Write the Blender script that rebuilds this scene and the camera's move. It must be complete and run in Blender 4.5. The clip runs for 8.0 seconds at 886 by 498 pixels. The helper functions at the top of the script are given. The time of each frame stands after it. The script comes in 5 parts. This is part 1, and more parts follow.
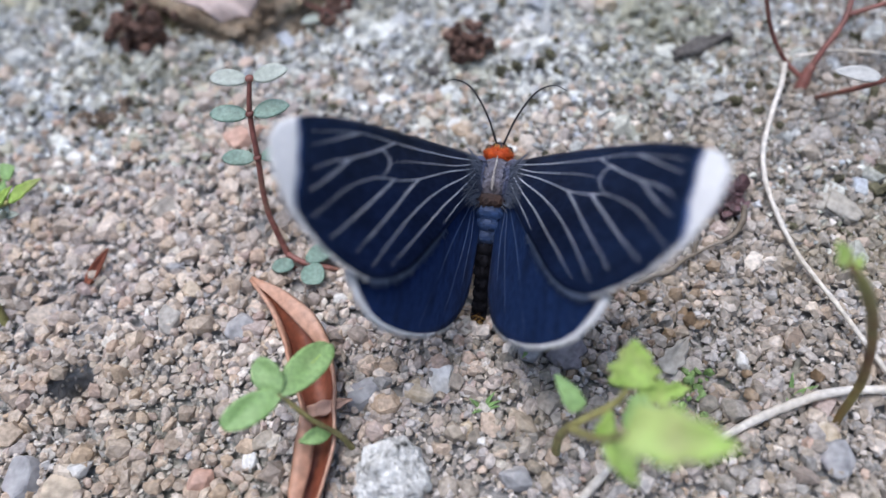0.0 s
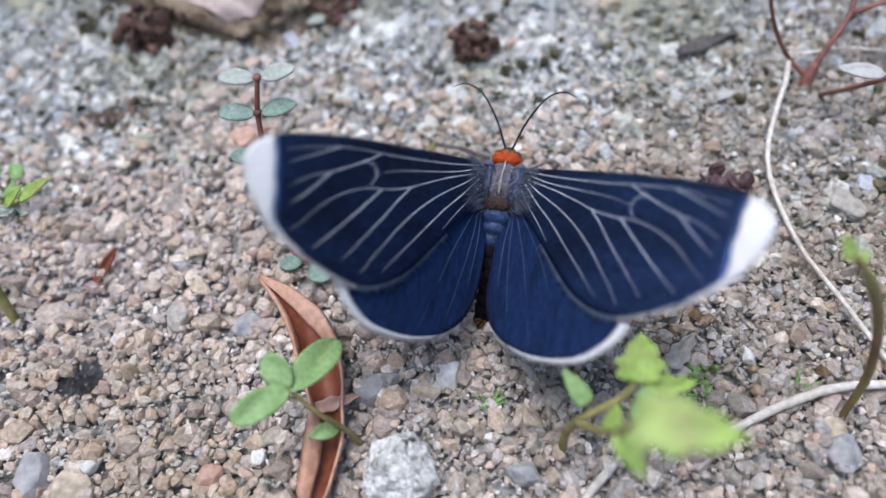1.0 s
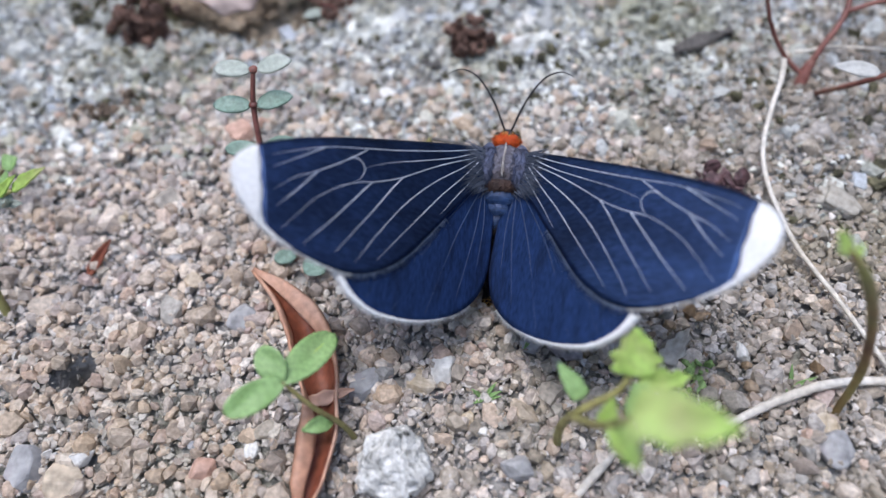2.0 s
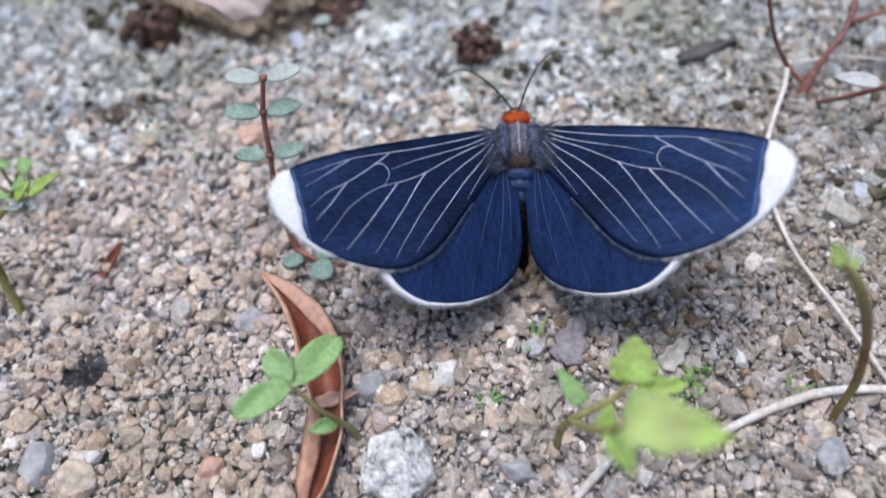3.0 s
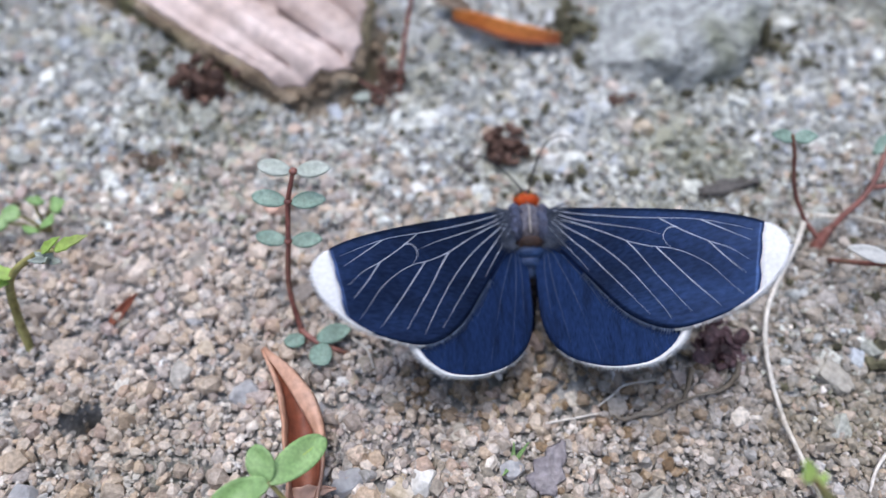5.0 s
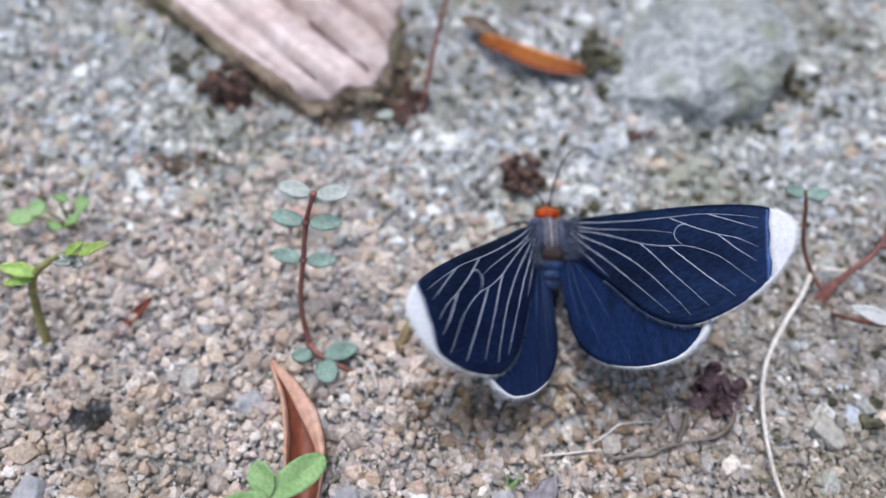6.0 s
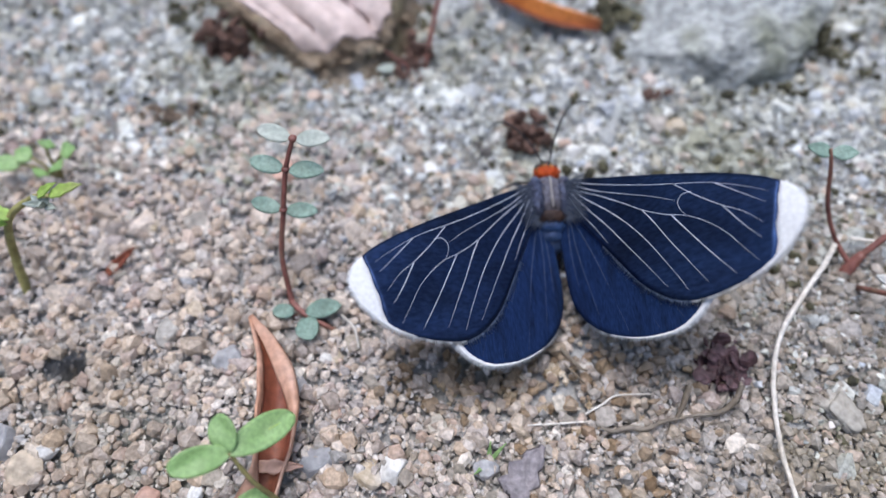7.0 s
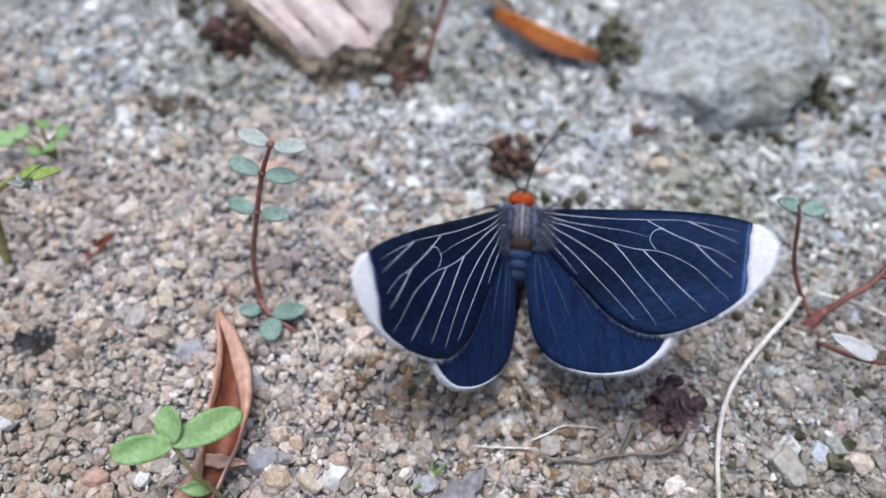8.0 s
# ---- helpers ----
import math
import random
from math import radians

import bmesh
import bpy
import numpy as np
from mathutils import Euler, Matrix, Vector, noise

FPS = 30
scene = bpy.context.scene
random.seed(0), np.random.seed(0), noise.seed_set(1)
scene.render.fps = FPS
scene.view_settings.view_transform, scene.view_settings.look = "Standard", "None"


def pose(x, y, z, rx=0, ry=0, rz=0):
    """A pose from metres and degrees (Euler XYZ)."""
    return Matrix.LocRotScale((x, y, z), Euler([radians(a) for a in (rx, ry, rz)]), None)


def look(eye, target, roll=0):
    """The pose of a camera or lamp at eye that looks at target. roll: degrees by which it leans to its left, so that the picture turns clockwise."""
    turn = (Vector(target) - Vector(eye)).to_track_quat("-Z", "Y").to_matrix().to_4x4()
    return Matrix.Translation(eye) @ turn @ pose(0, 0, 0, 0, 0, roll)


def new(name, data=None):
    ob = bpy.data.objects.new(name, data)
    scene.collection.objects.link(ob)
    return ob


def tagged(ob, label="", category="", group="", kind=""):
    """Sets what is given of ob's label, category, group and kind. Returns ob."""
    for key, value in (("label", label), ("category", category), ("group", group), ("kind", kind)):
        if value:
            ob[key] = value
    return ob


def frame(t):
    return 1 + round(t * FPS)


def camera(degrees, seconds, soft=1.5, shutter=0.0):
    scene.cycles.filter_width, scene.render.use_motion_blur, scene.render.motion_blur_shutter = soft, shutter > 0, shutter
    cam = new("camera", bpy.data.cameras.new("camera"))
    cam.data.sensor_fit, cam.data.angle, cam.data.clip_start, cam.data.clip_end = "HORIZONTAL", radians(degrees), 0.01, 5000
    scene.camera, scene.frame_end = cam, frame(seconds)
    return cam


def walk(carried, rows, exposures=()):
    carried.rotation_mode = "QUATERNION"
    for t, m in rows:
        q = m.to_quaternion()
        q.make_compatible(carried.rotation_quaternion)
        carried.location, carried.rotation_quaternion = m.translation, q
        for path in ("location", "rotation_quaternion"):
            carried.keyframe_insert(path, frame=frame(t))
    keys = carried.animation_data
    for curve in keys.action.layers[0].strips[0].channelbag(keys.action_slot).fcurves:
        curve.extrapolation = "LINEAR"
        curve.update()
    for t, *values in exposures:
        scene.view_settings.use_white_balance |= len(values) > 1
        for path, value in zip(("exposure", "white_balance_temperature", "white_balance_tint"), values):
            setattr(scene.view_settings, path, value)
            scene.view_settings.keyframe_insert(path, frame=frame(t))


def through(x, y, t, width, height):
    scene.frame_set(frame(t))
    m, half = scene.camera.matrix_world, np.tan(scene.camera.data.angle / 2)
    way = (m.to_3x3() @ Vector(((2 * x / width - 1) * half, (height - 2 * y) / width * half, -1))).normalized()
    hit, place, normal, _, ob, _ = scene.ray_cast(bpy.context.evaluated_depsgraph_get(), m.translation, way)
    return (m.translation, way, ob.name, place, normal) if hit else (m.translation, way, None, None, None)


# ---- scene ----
# The camera: a phone held a hand's width over the ground. Metres, degrees of pose().
cam = camera(65.5, 8.0, soft=1.5, shutter=0.3)
cam.data.dof.use_dof, cam.data.dof.focus_distance, cam.data.dof.aperture_fstop = True, 0.0405, 22.0
PATH = [
    (0.0, -0.00000, 0.00000, 0.03890, 30.83, 3.57, -5.96),
    (0.2, -0.00055, -0.00023, 0.03896, 30.74, 3.58, -6.14),
    (0.5, -0.00036, 0.00047, 0.03993, 30.62, 3.60, -6.04),
    (0.8, -0.00037, -0.00021, 0.03887, 31.31, 3.82, -6.31),
    (1.0, -0.00028, -0.00037, 0.03899, 31.01, 3.83, -5.98),
    (1.5, 0.00029, -0.00018, 0.03761, 30.92, 3.72, -5.73),
    (1.6, -0.00017, -0.00023, 0.03807, 30.73, 3.43, -5.88),
    (1.7, -0.00057, -0.00026, 0.03867, 30.69, 3.12, -6.06),
    (2.8, 0.00037, -0.00166, 0.03888, 32.14, 3.54, -5.08),
    (3.0, -0.00019, -0.00063, 0.03970, 30.85, 3.45, -5.15),
    (3.2, 0.00072, 0.00178, 0.04085, 31.06, 3.52, -5.42),
    (3.3, 0.00088, 0.00260, 0.04091, 31.52, 3.45, -4.48),
    (3.5, -0.00009, 0.00180, 0.04125, 31.07, 3.73, -4.11),
    (3.7, 0.00099, 0.00293, 0.04170, 29.91, 3.83, -3.99),
    (3.8, 0.00127, 0.00385, 0.04299, 30.51, 3.86, -3.60),
    (3.9, 0.00152, 0.00347, 0.04296, 31.23, 3.47, -3.07),
    (4.0, 0.00214, 0.00281, 0.04249, 31.61, 2.46, -2.80),
    (4.3, 0.00200, 0.00332, 0.04406, 31.34, 0.74, -1.40),
    (4.4, 0.00193, 0.00389, 0.04455, 31.89, 0.66, -1.06),
    (4.5, 0.00230, 0.00429, 0.04442, 32.37, 0.47, -1.05),
    (4.7, 0.00164, 0.00383, 0.04364, 32.40, 0.81, 0.99),
    (5.8, 0.00015, 0.00354, 0.04548, 33.05, -2.06, 5.57),
    (6.0, 0.00052, 0.00508, 0.04594, 31.95, -1.63, 7.19),
    (6.1, 0.00114, 0.00510, 0.04547, 31.35, -1.35, 7.32),
    (6.2, 0.00181, 0.00486, 0.04487, 30.79, -1.32, 8.38),
    (6.5, 0.00362, 0.00432, 0.04508, 30.02, -1.30, 9.63),
    (7.0, 0.00371, 0.00525, 0.04253, 30.80, 0.13, 10.09),
    (7.2, 0.00406, 0.00631, 0.04283, 31.02, 0.40, 10.46),
    (7.5, 0.00589, 0.00697, 0.04277, 31.19, -0.13, 12.89),
    (7.6, 0.00620, 0.00672, 0.04261, 30.62, -0.34, 13.66),
    (8.0, 0.00667, 0.00634, 0.04385, 30.92, -1.68, 15.57),
]
walk(cam, [(t, pose(x, y, z, rx, ry, rz)) for t, x, y, z, rx, ry, rz in PATH])

# ---- light: an overcast sky, a veiled sun ----
world = bpy.data.worlds.new("world")
scene.world = world
world.use_nodes = True
nodes, links = world.node_tree.nodes, world.node_tree.links
sky = nodes.new("ShaderNodeTexSky")
sky.sky_type, sky.sun_disc = "NISHITA", False
sky.sun_elevation, sky.sun_rotation = radians(78), radians(323)
sky.air_density, sky.dust_density, sky.ozone_density = 1.0, 2.0, 1.0
links.new(sky.outputs[0], nodes["Background"].inputs[0])
nodes["Background"].inputs[1].default_value = 0.2
sun = new("sun", bpy.data.lights.new("sun", "SUN"))
sun.data.energy, sun.data.angle, sun.data.color = 1.55, radians(32), (0.97, 0.98, 1.04)
sun.matrix_world = look((-0.12, 0.16, 1.0), (0, 0, 0))
scene.view_settings.exposure = 0.64

# ---- helpers; lengths in millimetres ----
MM = 0.001
rng = random.Random(7)
nprng = np.random.default_rng(7)


def curve(points, n):
    """n points on a smooth line through the given ones."""
    p = np.array(points, float)
    p = np.vstack([2 * p[0] - p[1], p, 2 * p[-1] - p[-2]])
    out = []
    for s in np.linspace(0, len(points) - 1, n):
        k = min(int(s), len(points) - 2)
        f = s - k
        a, b, c, d = p[k:k + 4]
        out.append(0.5 * (2 * b + (c - a) * f + (2 * a - 5 * b + 4 * c - d) * f * f + (3 * b - a - 3 * c + d) * f ** 3))
    return np.array(out)


def tube(bm, points, radii, sides=8, n=14, rough=0.0):
    """A round, tapering tube along a smooth line, closed at both ends."""
    line = curve(points, n)
    radius = np.interp(np.linspace(0, 1, n), np.linspace(0, 1, len(radii)), radii)
    rings, side = [], None
    for k, p in enumerate(line):
        along = Vector(line[min(k + 1, n - 1)] - line[max(k - 1, 0)]).normalized()
        if side is None:
            side = along.orthogonal().normalized()
        side = (side - along * side.dot(along)).normalized()
        up = along.cross(side)
        ring = []
        for j in range(sides):
            a = 2 * math.pi * j / sides
            r = radius[k] * (1 + rough * rng.uniform(-1, 1))
            ring.append(bm.verts.new(Vector(p) + (side * math.cos(a) + up * math.sin(a)) * r))
        rings.append(ring)
    for a, b in zip(rings, rings[1:]):
        for j in range(sides):
            bm.faces.new((a[j], a[(j + 1) % sides], b[(j + 1) % sides], b[j]))
    bm.faces.new(rings[0][::-1])
    bm.faces.new(rings[-1])
    return bm


def sheet(bm, grid, thick):
    """A thin sheet with two sides and a closed rim over a grid of points."""
    g = np.array(grid, float)
    rows, cols = g.shape[:2]
    du, dv = np.gradient(g, axis=0), np.gradient(g, axis=1)
    normal = np.cross(du, dv)
    normal /= np.linalg.norm(normal, axis=2, keepdims=True) + 1e-9
    top = [[bm.verts.new(p) for p in row] for row in g + normal * thick / 2]
    low = [[bm.verts.new(p) for p in row] for row in g - normal * thick / 2]
    for i in range(rows - 1):
        for j in range(cols - 1):
            bm.faces.new((top[i][j], top[i + 1][j], top[i + 1][j + 1], top[i][j + 1]))
            bm.faces.new((low[i][j], low[i][j + 1], low[i + 1][j + 1], low[i + 1][j]))
    rim = [(i, 0) for i in range(rows)] + [(rows - 1, j) for j in range(1, cols)]
    rim += [(i, cols - 1) for i in range(rows - 2, -1, -1)] + [(0, j) for j in range(cols - 2, 0, -1)]
    for (a, b), (c, d) in zip(rim, rim[1:] + rim[:1]):
        bm.faces.new((top[a][b], low[a][b], low[c][d], top[c][d]))
    return bm


def leaf_grid(base, tip, width, up=(0, 0, 1), cup=0.15, droop=0.1, blunt=0.6, lobes=0.0, n=13, m=7, full=0.75):
    """The grid of a leaf from base to tip: cup lifts its sides, droop bends it down."""
    base, tip, up = Vector(base), Vector(tip), Vector(up)
    along = tip - base
    length = along.length
    along.normalize()
    side = along.cross(up).normalized()
    over = side.cross(along)
    rows = []
    for i in range(n):
        s = i / (n - 1)
        w = width / 2 * math.sin(math.pi * min(1, s ** blunt * 0.985 + 0.012)) ** full
        if lobes:
            w *= 1 + lobes * math.sin(s * 19)
        row = []
        for j in range(m):
            f = 2 * j / (m - 1) - 1
            q = base + along * (s * length) + side * (w * f)
            q += over * (cup * w * abs(f) ** 1.5 - droop * length * (s - 0.35) ** 2 + 0.03 * width * math.sin(7 * s + 3 * f))
            row.append(q[:])
        rows.append(row)
    return rows


def rock(seed, size, detail=3, cuts=14, rough=0.06, knob=2.0, least=0.62):
    """A broken stone: a ball cut by planes, with a rough face."""
    r = random.Random(seed)
    planes = [(Vector((r.gauss(0, 1), r.gauss(0, 1), r.gauss(0, 1))).normalized(), r.uniform(least, 0.98)) for _ in range(cuts)]
    bm = bmesh.new()
    bmesh.ops.create_icosphere(bm, subdivisions=detail, radius=1)
    for v in bm.verts:
        d = v.co.normalized()
        far = min([1.0] + [h / d.dot(p) for p, h in planes if d.dot(p) > 0.15])
        far *= 1 + rough * noise.fractal(d * knob + Vector((seed, 0, 0)), 1.0, 2.0, 4)
        v.co = Vector((d.x * size[0], d.y * size[1], d.z * size[2])) * far
    return bm


def part(name, bm, material, parent=None, label="", smooth=True):
    """Links a bmesh in millimetres as one mesh object."""
    bmesh.ops.scale(bm, vec=(MM, MM, MM), verts=bm.verts)
    mesh = bpy.data.meshes.new(name)
    bm.to_mesh(mesh)
    bm.free()
    mesh.materials.append(material)
    mesh.polygons.foreach_set("use_smooth", [smooth] * len(mesh.polygons))
    ob = new(name, mesh)
    ob.parent = parent
    return tagged(ob, label)


def thing(name, x, y, z, label, category, group="", rz=0):
    """The Empty at the base of a thing that has parts."""
    ob = new(name)
    ob.empty_display_size = 0.001
    ob.matrix_basis = pose(x * MM, y * MM, z * MM, 0, 0, rz)
    return tagged(ob, label, category, group)


def placed(ob, x, y, z, rx=0, ry=0, rz=0):
    ob.matrix_basis = pose(x * MM, y * MM, z * MM, rx, ry, rz)
    return ob


def height(x, y):
    """The ground's height at a place."""
    h = 0.8 * noise.noise(Vector((x / 11, y / 11, 0.3))) + 0.45 * noise.noise(Vector((x / 4, y / 4, 5.1)))
    h -= 8.0 * math.exp(-((x + 23.6) ** 2 / 1.2 + (y - 17.1) ** 2 / 0.75) ** 2)
    h -= 0.7 * math.exp(-((x - 11.0) ** 2 + (y - 52.5) ** 2) / 5.0)
    return h


def silt(x, y):
    """How far the loose gravel gives way to silty, finer ground: 0 to 1."""
    return np.clip((y - 27.5 + 0.1 * (x - 4) + 0.3 * np.maximum(0, x - 4)) / 13 + 0.25 * np.sin(x / 6.0) * np.sin(y / 5.0), 0, 1)


def olive_brown(x, y):
    """Where the grains are darker and olive-brown: 0 to 1."""
    slope = np.clip((x - 5) / 9 + 0.2 * np.sin(x / 3.0) * np.sin(y / 4.0), 0, 1) * np.clip((31 + 0.5 * (x - 5) - y) / 8, 0, 1)
    return np.maximum(slope, 0.65 * np.exp(-((x / 10) ** 2 + ((y - 10.5) / 6) ** 2) ** 1.5))


def ochre(x, y):
    """Where the grains are ochre-brown: 0 to 1."""
    return np.maximum(0.3 * np.exp(-(((x - 13) / 7) ** 2 + ((y - 14.5) / 5) ** 2) ** 1.5), np.exp(-(((x - 7.0) / 9.5) ** 2 + ((y - 22.0 - 0.26 * (x - 7)) / 3.2) ** 2) ** 1.5))


# ---- materials ----
def surface(name, colors, scale=600, rough=0.75, bump=0.4, depth=0.15, fine=7.0, vary=0.35, by="noise", through=0.0, sheen=0.0, gloss=0.4, metal=0.0, stretch=(1, 1, 1), stain=None):
    """A procedural material: a ramp of colours driven by a coarse noise, by the island or by the object, with fine grain and relief.
    scale: the coarse noise per metre; through: the light that passes; stain: a second colour in large patches."""
    m = bpy.data.materials.new(name)
    m.use_nodes = True
    n, l = m.node_tree.nodes, m.node_tree.links
    bsdf = n["Principled BSDF"]
    coord = n.new("ShaderNodeTexCoord")
    move = n.new("ShaderNodeMapping")
    move.inputs["Scale"].default_value = stretch
    l.new(coord.outputs["Object"], move.inputs[0])
    coarse, grain = n.new("ShaderNodeTexNoise"), n.new("ShaderNodeTexNoise")
    for tex, s, d in ((coarse, scale, 5), (grain, scale * fine, 6)):
        tex.inputs["Scale"].default_value, tex.inputs["Detail"].default_value = s, d
        l.new(move.outputs[0], tex.inputs["Vector"])
    ramp = n.new("ShaderNodeValToRGB")
    lo, hi = (0.3, 0.7) if by == "noise" else (0.0, 1.0)
    while len(ramp.color_ramp.elements) < len(colors):
        ramp.color_ramp.elements.new(0.5)
    for k, c in enumerate(colors):
        ramp.color_ramp.elements[k].position = lo + (hi - lo) * k / max(1, len(colors) - 1)
        ramp.color_ramp.elements[k].color = (*c, 1)
    if by == "island":
        l.new(n.new("ShaderNodeNewGeometry").outputs["Random Per Island"], ramp.inputs[0])
    elif by == "object":
        l.new(n.new("ShaderNodeObjectInfo").outputs["Random"], ramp.inputs[0])
    else:
        l.new(coarse.outputs[0], ramp.inputs[0])
    color = ramp.outputs[0]
    if stain:
        patch, soft, mix = n.new("ShaderNodeTexNoise"), n.new("ShaderNodeMapRange"), n.new("ShaderNodeMixRGB")
        patch.inputs["Scale"].default_value, patch.inputs["Detail"].default_value = stain[1], 4
        l.new(coord.outputs["Object"], patch.inputs["Vector"])
        soft.inputs["From Min"].default_value, soft.inputs["From Max"].default_value, soft.inputs["To Max"].default_value = 0.48, 0.64, stain[2]
        l.new(patch.outputs[0], soft.inputs[0])
        l.new(soft.outputs[0], mix.inputs[0])
        l.new(color, mix.inputs[1])
        mix.inputs[2].default_value = (*stain[0], 1)
        color = mix.outputs[0]
    shade, tone = n.new("ShaderNodeMapRange"), n.new("ShaderNodeMixRGB")
    shade.inputs["From Min"].default_value, shade.inputs["From Max"].default_value = 0.3, 0.7
    shade.inputs["To Min"].default_value, shade.inputs["To Max"].default_value = 1 - vary, 1 + vary * 0.6
    l.new(grain.outputs[0], shade.inputs[0])
    tone.blend_type = "MULTIPLY"
    tone.inputs[0].default_value = 1
    l.new(color, tone.inputs[1])
    l.new(shade.outputs[0], tone.inputs[2])
    l.new(tone.outputs[0], bsdf.inputs["Base Color"])
    relief = n.new("ShaderNodeBump")
    relief.inputs["Strength"].default_value, relief.inputs["Distance"].default_value = bump, depth * MM
    l.new(grain.outputs[0], relief.inputs["Height"])
    l.new(relief.outputs[0], bsdf.inputs["Normal"])
    bsdf.inputs["Roughness"].default_value = rough
    bsdf.inputs["Specular IOR Level"].default_value = gloss
    bsdf.inputs["Metallic"].default_value = metal
    bsdf.inputs["Sheen Weight"].default_value = sheen
    if through:
        back, blend = n.new("ShaderNodeBsdfTranslucent"), n.new("ShaderNodeMixShader")
        l.new(tone.outputs[0], back.inputs[0])
        blend.inputs[0].default_value = through
        l.new(bsdf.outputs[0], blend.inputs[1])
        l.new(back.outputs[0], blend.inputs[2])
        l.new(blend.outputs[0], n["Material Output"].inputs[0])
    return m


MUD = surface("damp_sand", [(0.239, 0.226, 0.209), (0.347, 0.341, 0.333), (0.433, 0.440, 0.434)], 300, 0.9, 0.9, 0.4, 6, 0.4, stain=((0.20, 0.20, 0.12), 60, 0.5))
GRAIN = surface("mixed_grains", [(0.410, 0.319, 0.250), (0.584, 0.490, 0.413), (0.315, 0.262, 0.225), (0.687, 0.602, 0.519), (0.509, 0.384, 0.276), (0.450, 0.408, 0.384), (0.266, 0.221, 0.192), (0.741, 0.653, 0.568), (0.494, 0.355, 0.282), (0.603, 0.499, 0.395), (0.490, 0.449, 0.421), (0.402, 0.300, 0.266), (0.795, 0.735, 0.659), (0.549, 0.435, 0.327), (0.402, 0.372, 0.359)],
                1100, 0.42, 0.5, 0.08, 4, 0.35, by="island", through=0.08, stain=((0.34, 0.26, 0.17), 45, 0.45))
COOL_GRAIN = surface("silty_grains", [(0.306, 0.317, 0.300), (0.560, 0.576, 0.591), (0.217, 0.224, 0.211), (0.723, 0.746, 0.733), (0.454, 0.423, 0.343), (0.410, 0.446, 0.504), (0.605, 0.609, 0.569), (0.753, 0.768, 0.733), (0.351, 0.333, 0.243), (0.753, 0.768, 0.733)],
                     900, 0.55, 0.6, 0.1, 4, 0.4, by="island", stain=((0.21, 0.21, 0.12), 75, 0.6))
EARTHY_GRAIN = surface("earthy_grains", [(0.314, 0.264, 0.213), (0.422, 0.381, 0.343), (0.224, 0.197, 0.162), (0.502, 0.469, 0.442), (0.353, 0.289, 0.218), (0.314, 0.304, 0.291), (0.255, 0.217, 0.176), (0.391, 0.342, 0.286)],
                       900, 0.6, 0.5, 0.08, 4, 0.4, by="island", stain=((0.20, 0.17, 0.10), 80, 0.5))
OCHRE_BROWN_GRAIN = surface("ochre_brown_grains", [(0.178, 0.1187, 0.0686), (0.274, 0.195, 0.1213), (0.328, 0.259, 0.191), (0.219, 0.151, 0.0884), (0.370, 0.325, 0.289), (0.254, 0.173, 0.1113)], 1000, 0.45, 0.5, 0.08, 4, 0.35, by="island")
SAND = surface("fine_sand", [(0.420, 0.355, 0.302), (0.562, 0.513, 0.465), (0.321, 0.285, 0.267), (0.662, 0.609, 0.560), (0.476, 0.390, 0.308), (0.546, 0.535, 0.533), (0.362, 0.322, 0.288), (0.747, 0.699, 0.655)],
               1500, 0.55, 0.4, 0.05, 3, 0.3, by="island", stain=((0.25, 0.24, 0.17), 50, 0.45))
PEBBLE = surface("pebble_stone", [(0.350, 0.303, 0.242), (0.504, 0.465, 0.397), (0.313, 0.293, 0.268), (0.464, 0.379, 0.281), (0.590, 0.550, 0.481), (0.396, 0.348, 0.311)], 700, 0.55, 0.5, 0.1, 4, 0.4, by="object")
QUARTZ = surface("white_quartz", [(0.52, 0.50, 0.46), (0.66, 0.65, 0.62), (0.60, 0.57, 0.52)], 900, 0.4, 0.4, 0.08, 4, 0.2)
AMBER = surface("amber_quartz", [(0.387, 0.291, 0.175), (0.534, 0.455, 0.350), (0.608, 0.562, 0.503)], 800, 0.42, 0.5, 0.1, 4, 0.25)
OCHRE = surface("ochre_stone", [(0.256, 0.192, 0.1128), (0.365, 0.282, 0.187)], 800, 0.5, 0.5, 0.1, 4, 0.3)
ROSE = surface("pinkish_stone", [(0.46, 0.27, 0.20), (0.55, 0.38, 0.31)], 700, 0.6, 0.4, 0.1, 4, 0.3)
SLATE = surface("blue_grey_stone", [(0.244, 0.246, 0.257), (0.366, 0.364, 0.368), (0.293, 0.270, 0.279)], 500, 0.6, 0.5, 0.12, 5, 0.3)
ROCK = surface("grey_rock", [(0.263, 0.278, 0.275), (0.386, 0.404, 0.395), (0.483, 0.503, 0.490)], 230, 0.85, 0.9, 0.6, 6, 0.5, stain=((0.15, 0.16, 0.09), 170, 0.7))
PALE_ROCK = surface("pale_speckled_rock", [(0.06, 0.06, 0.055), (0.46, 0.46, 0.44), (0.60, 0.60, 0.58), (0.66, 0.66, 0.64), (0.70, 0.70, 0.68)], 1500, 0.8, 0.9, 0.3, 2.5, 0.35)
FRESH_MOSS = surface("fresh_moss", [(0.12, 0.20, 0.06), (0.22, 0.34, 0.12), (0.32, 0.44, 0.20)], 500, 0.8, 0.8, 0.2, 4, 0.4)
# Dull green of the added, unseen ring that darkens the horizon.
HORIZON_RING = surface("horizon_ring_green", [(0.022, 0.030, 0.016), (0.051, 0.060, 0.032), (0.081, 0.080, 0.056)], 40, 0.9, 0.6, 6, 6, 0.5)
# Dark moss; also the colour that paints the shaded gap by the rock.
MOSS_AND_SHADE = surface("dark_moss_and_gap_shade", [(0.035, 0.033, 0.022), (0.078, 0.073, 0.042), (0.14, 0.13, 0.08)], 500, 0.9, 0.9, 0.3, 4, 0.5)
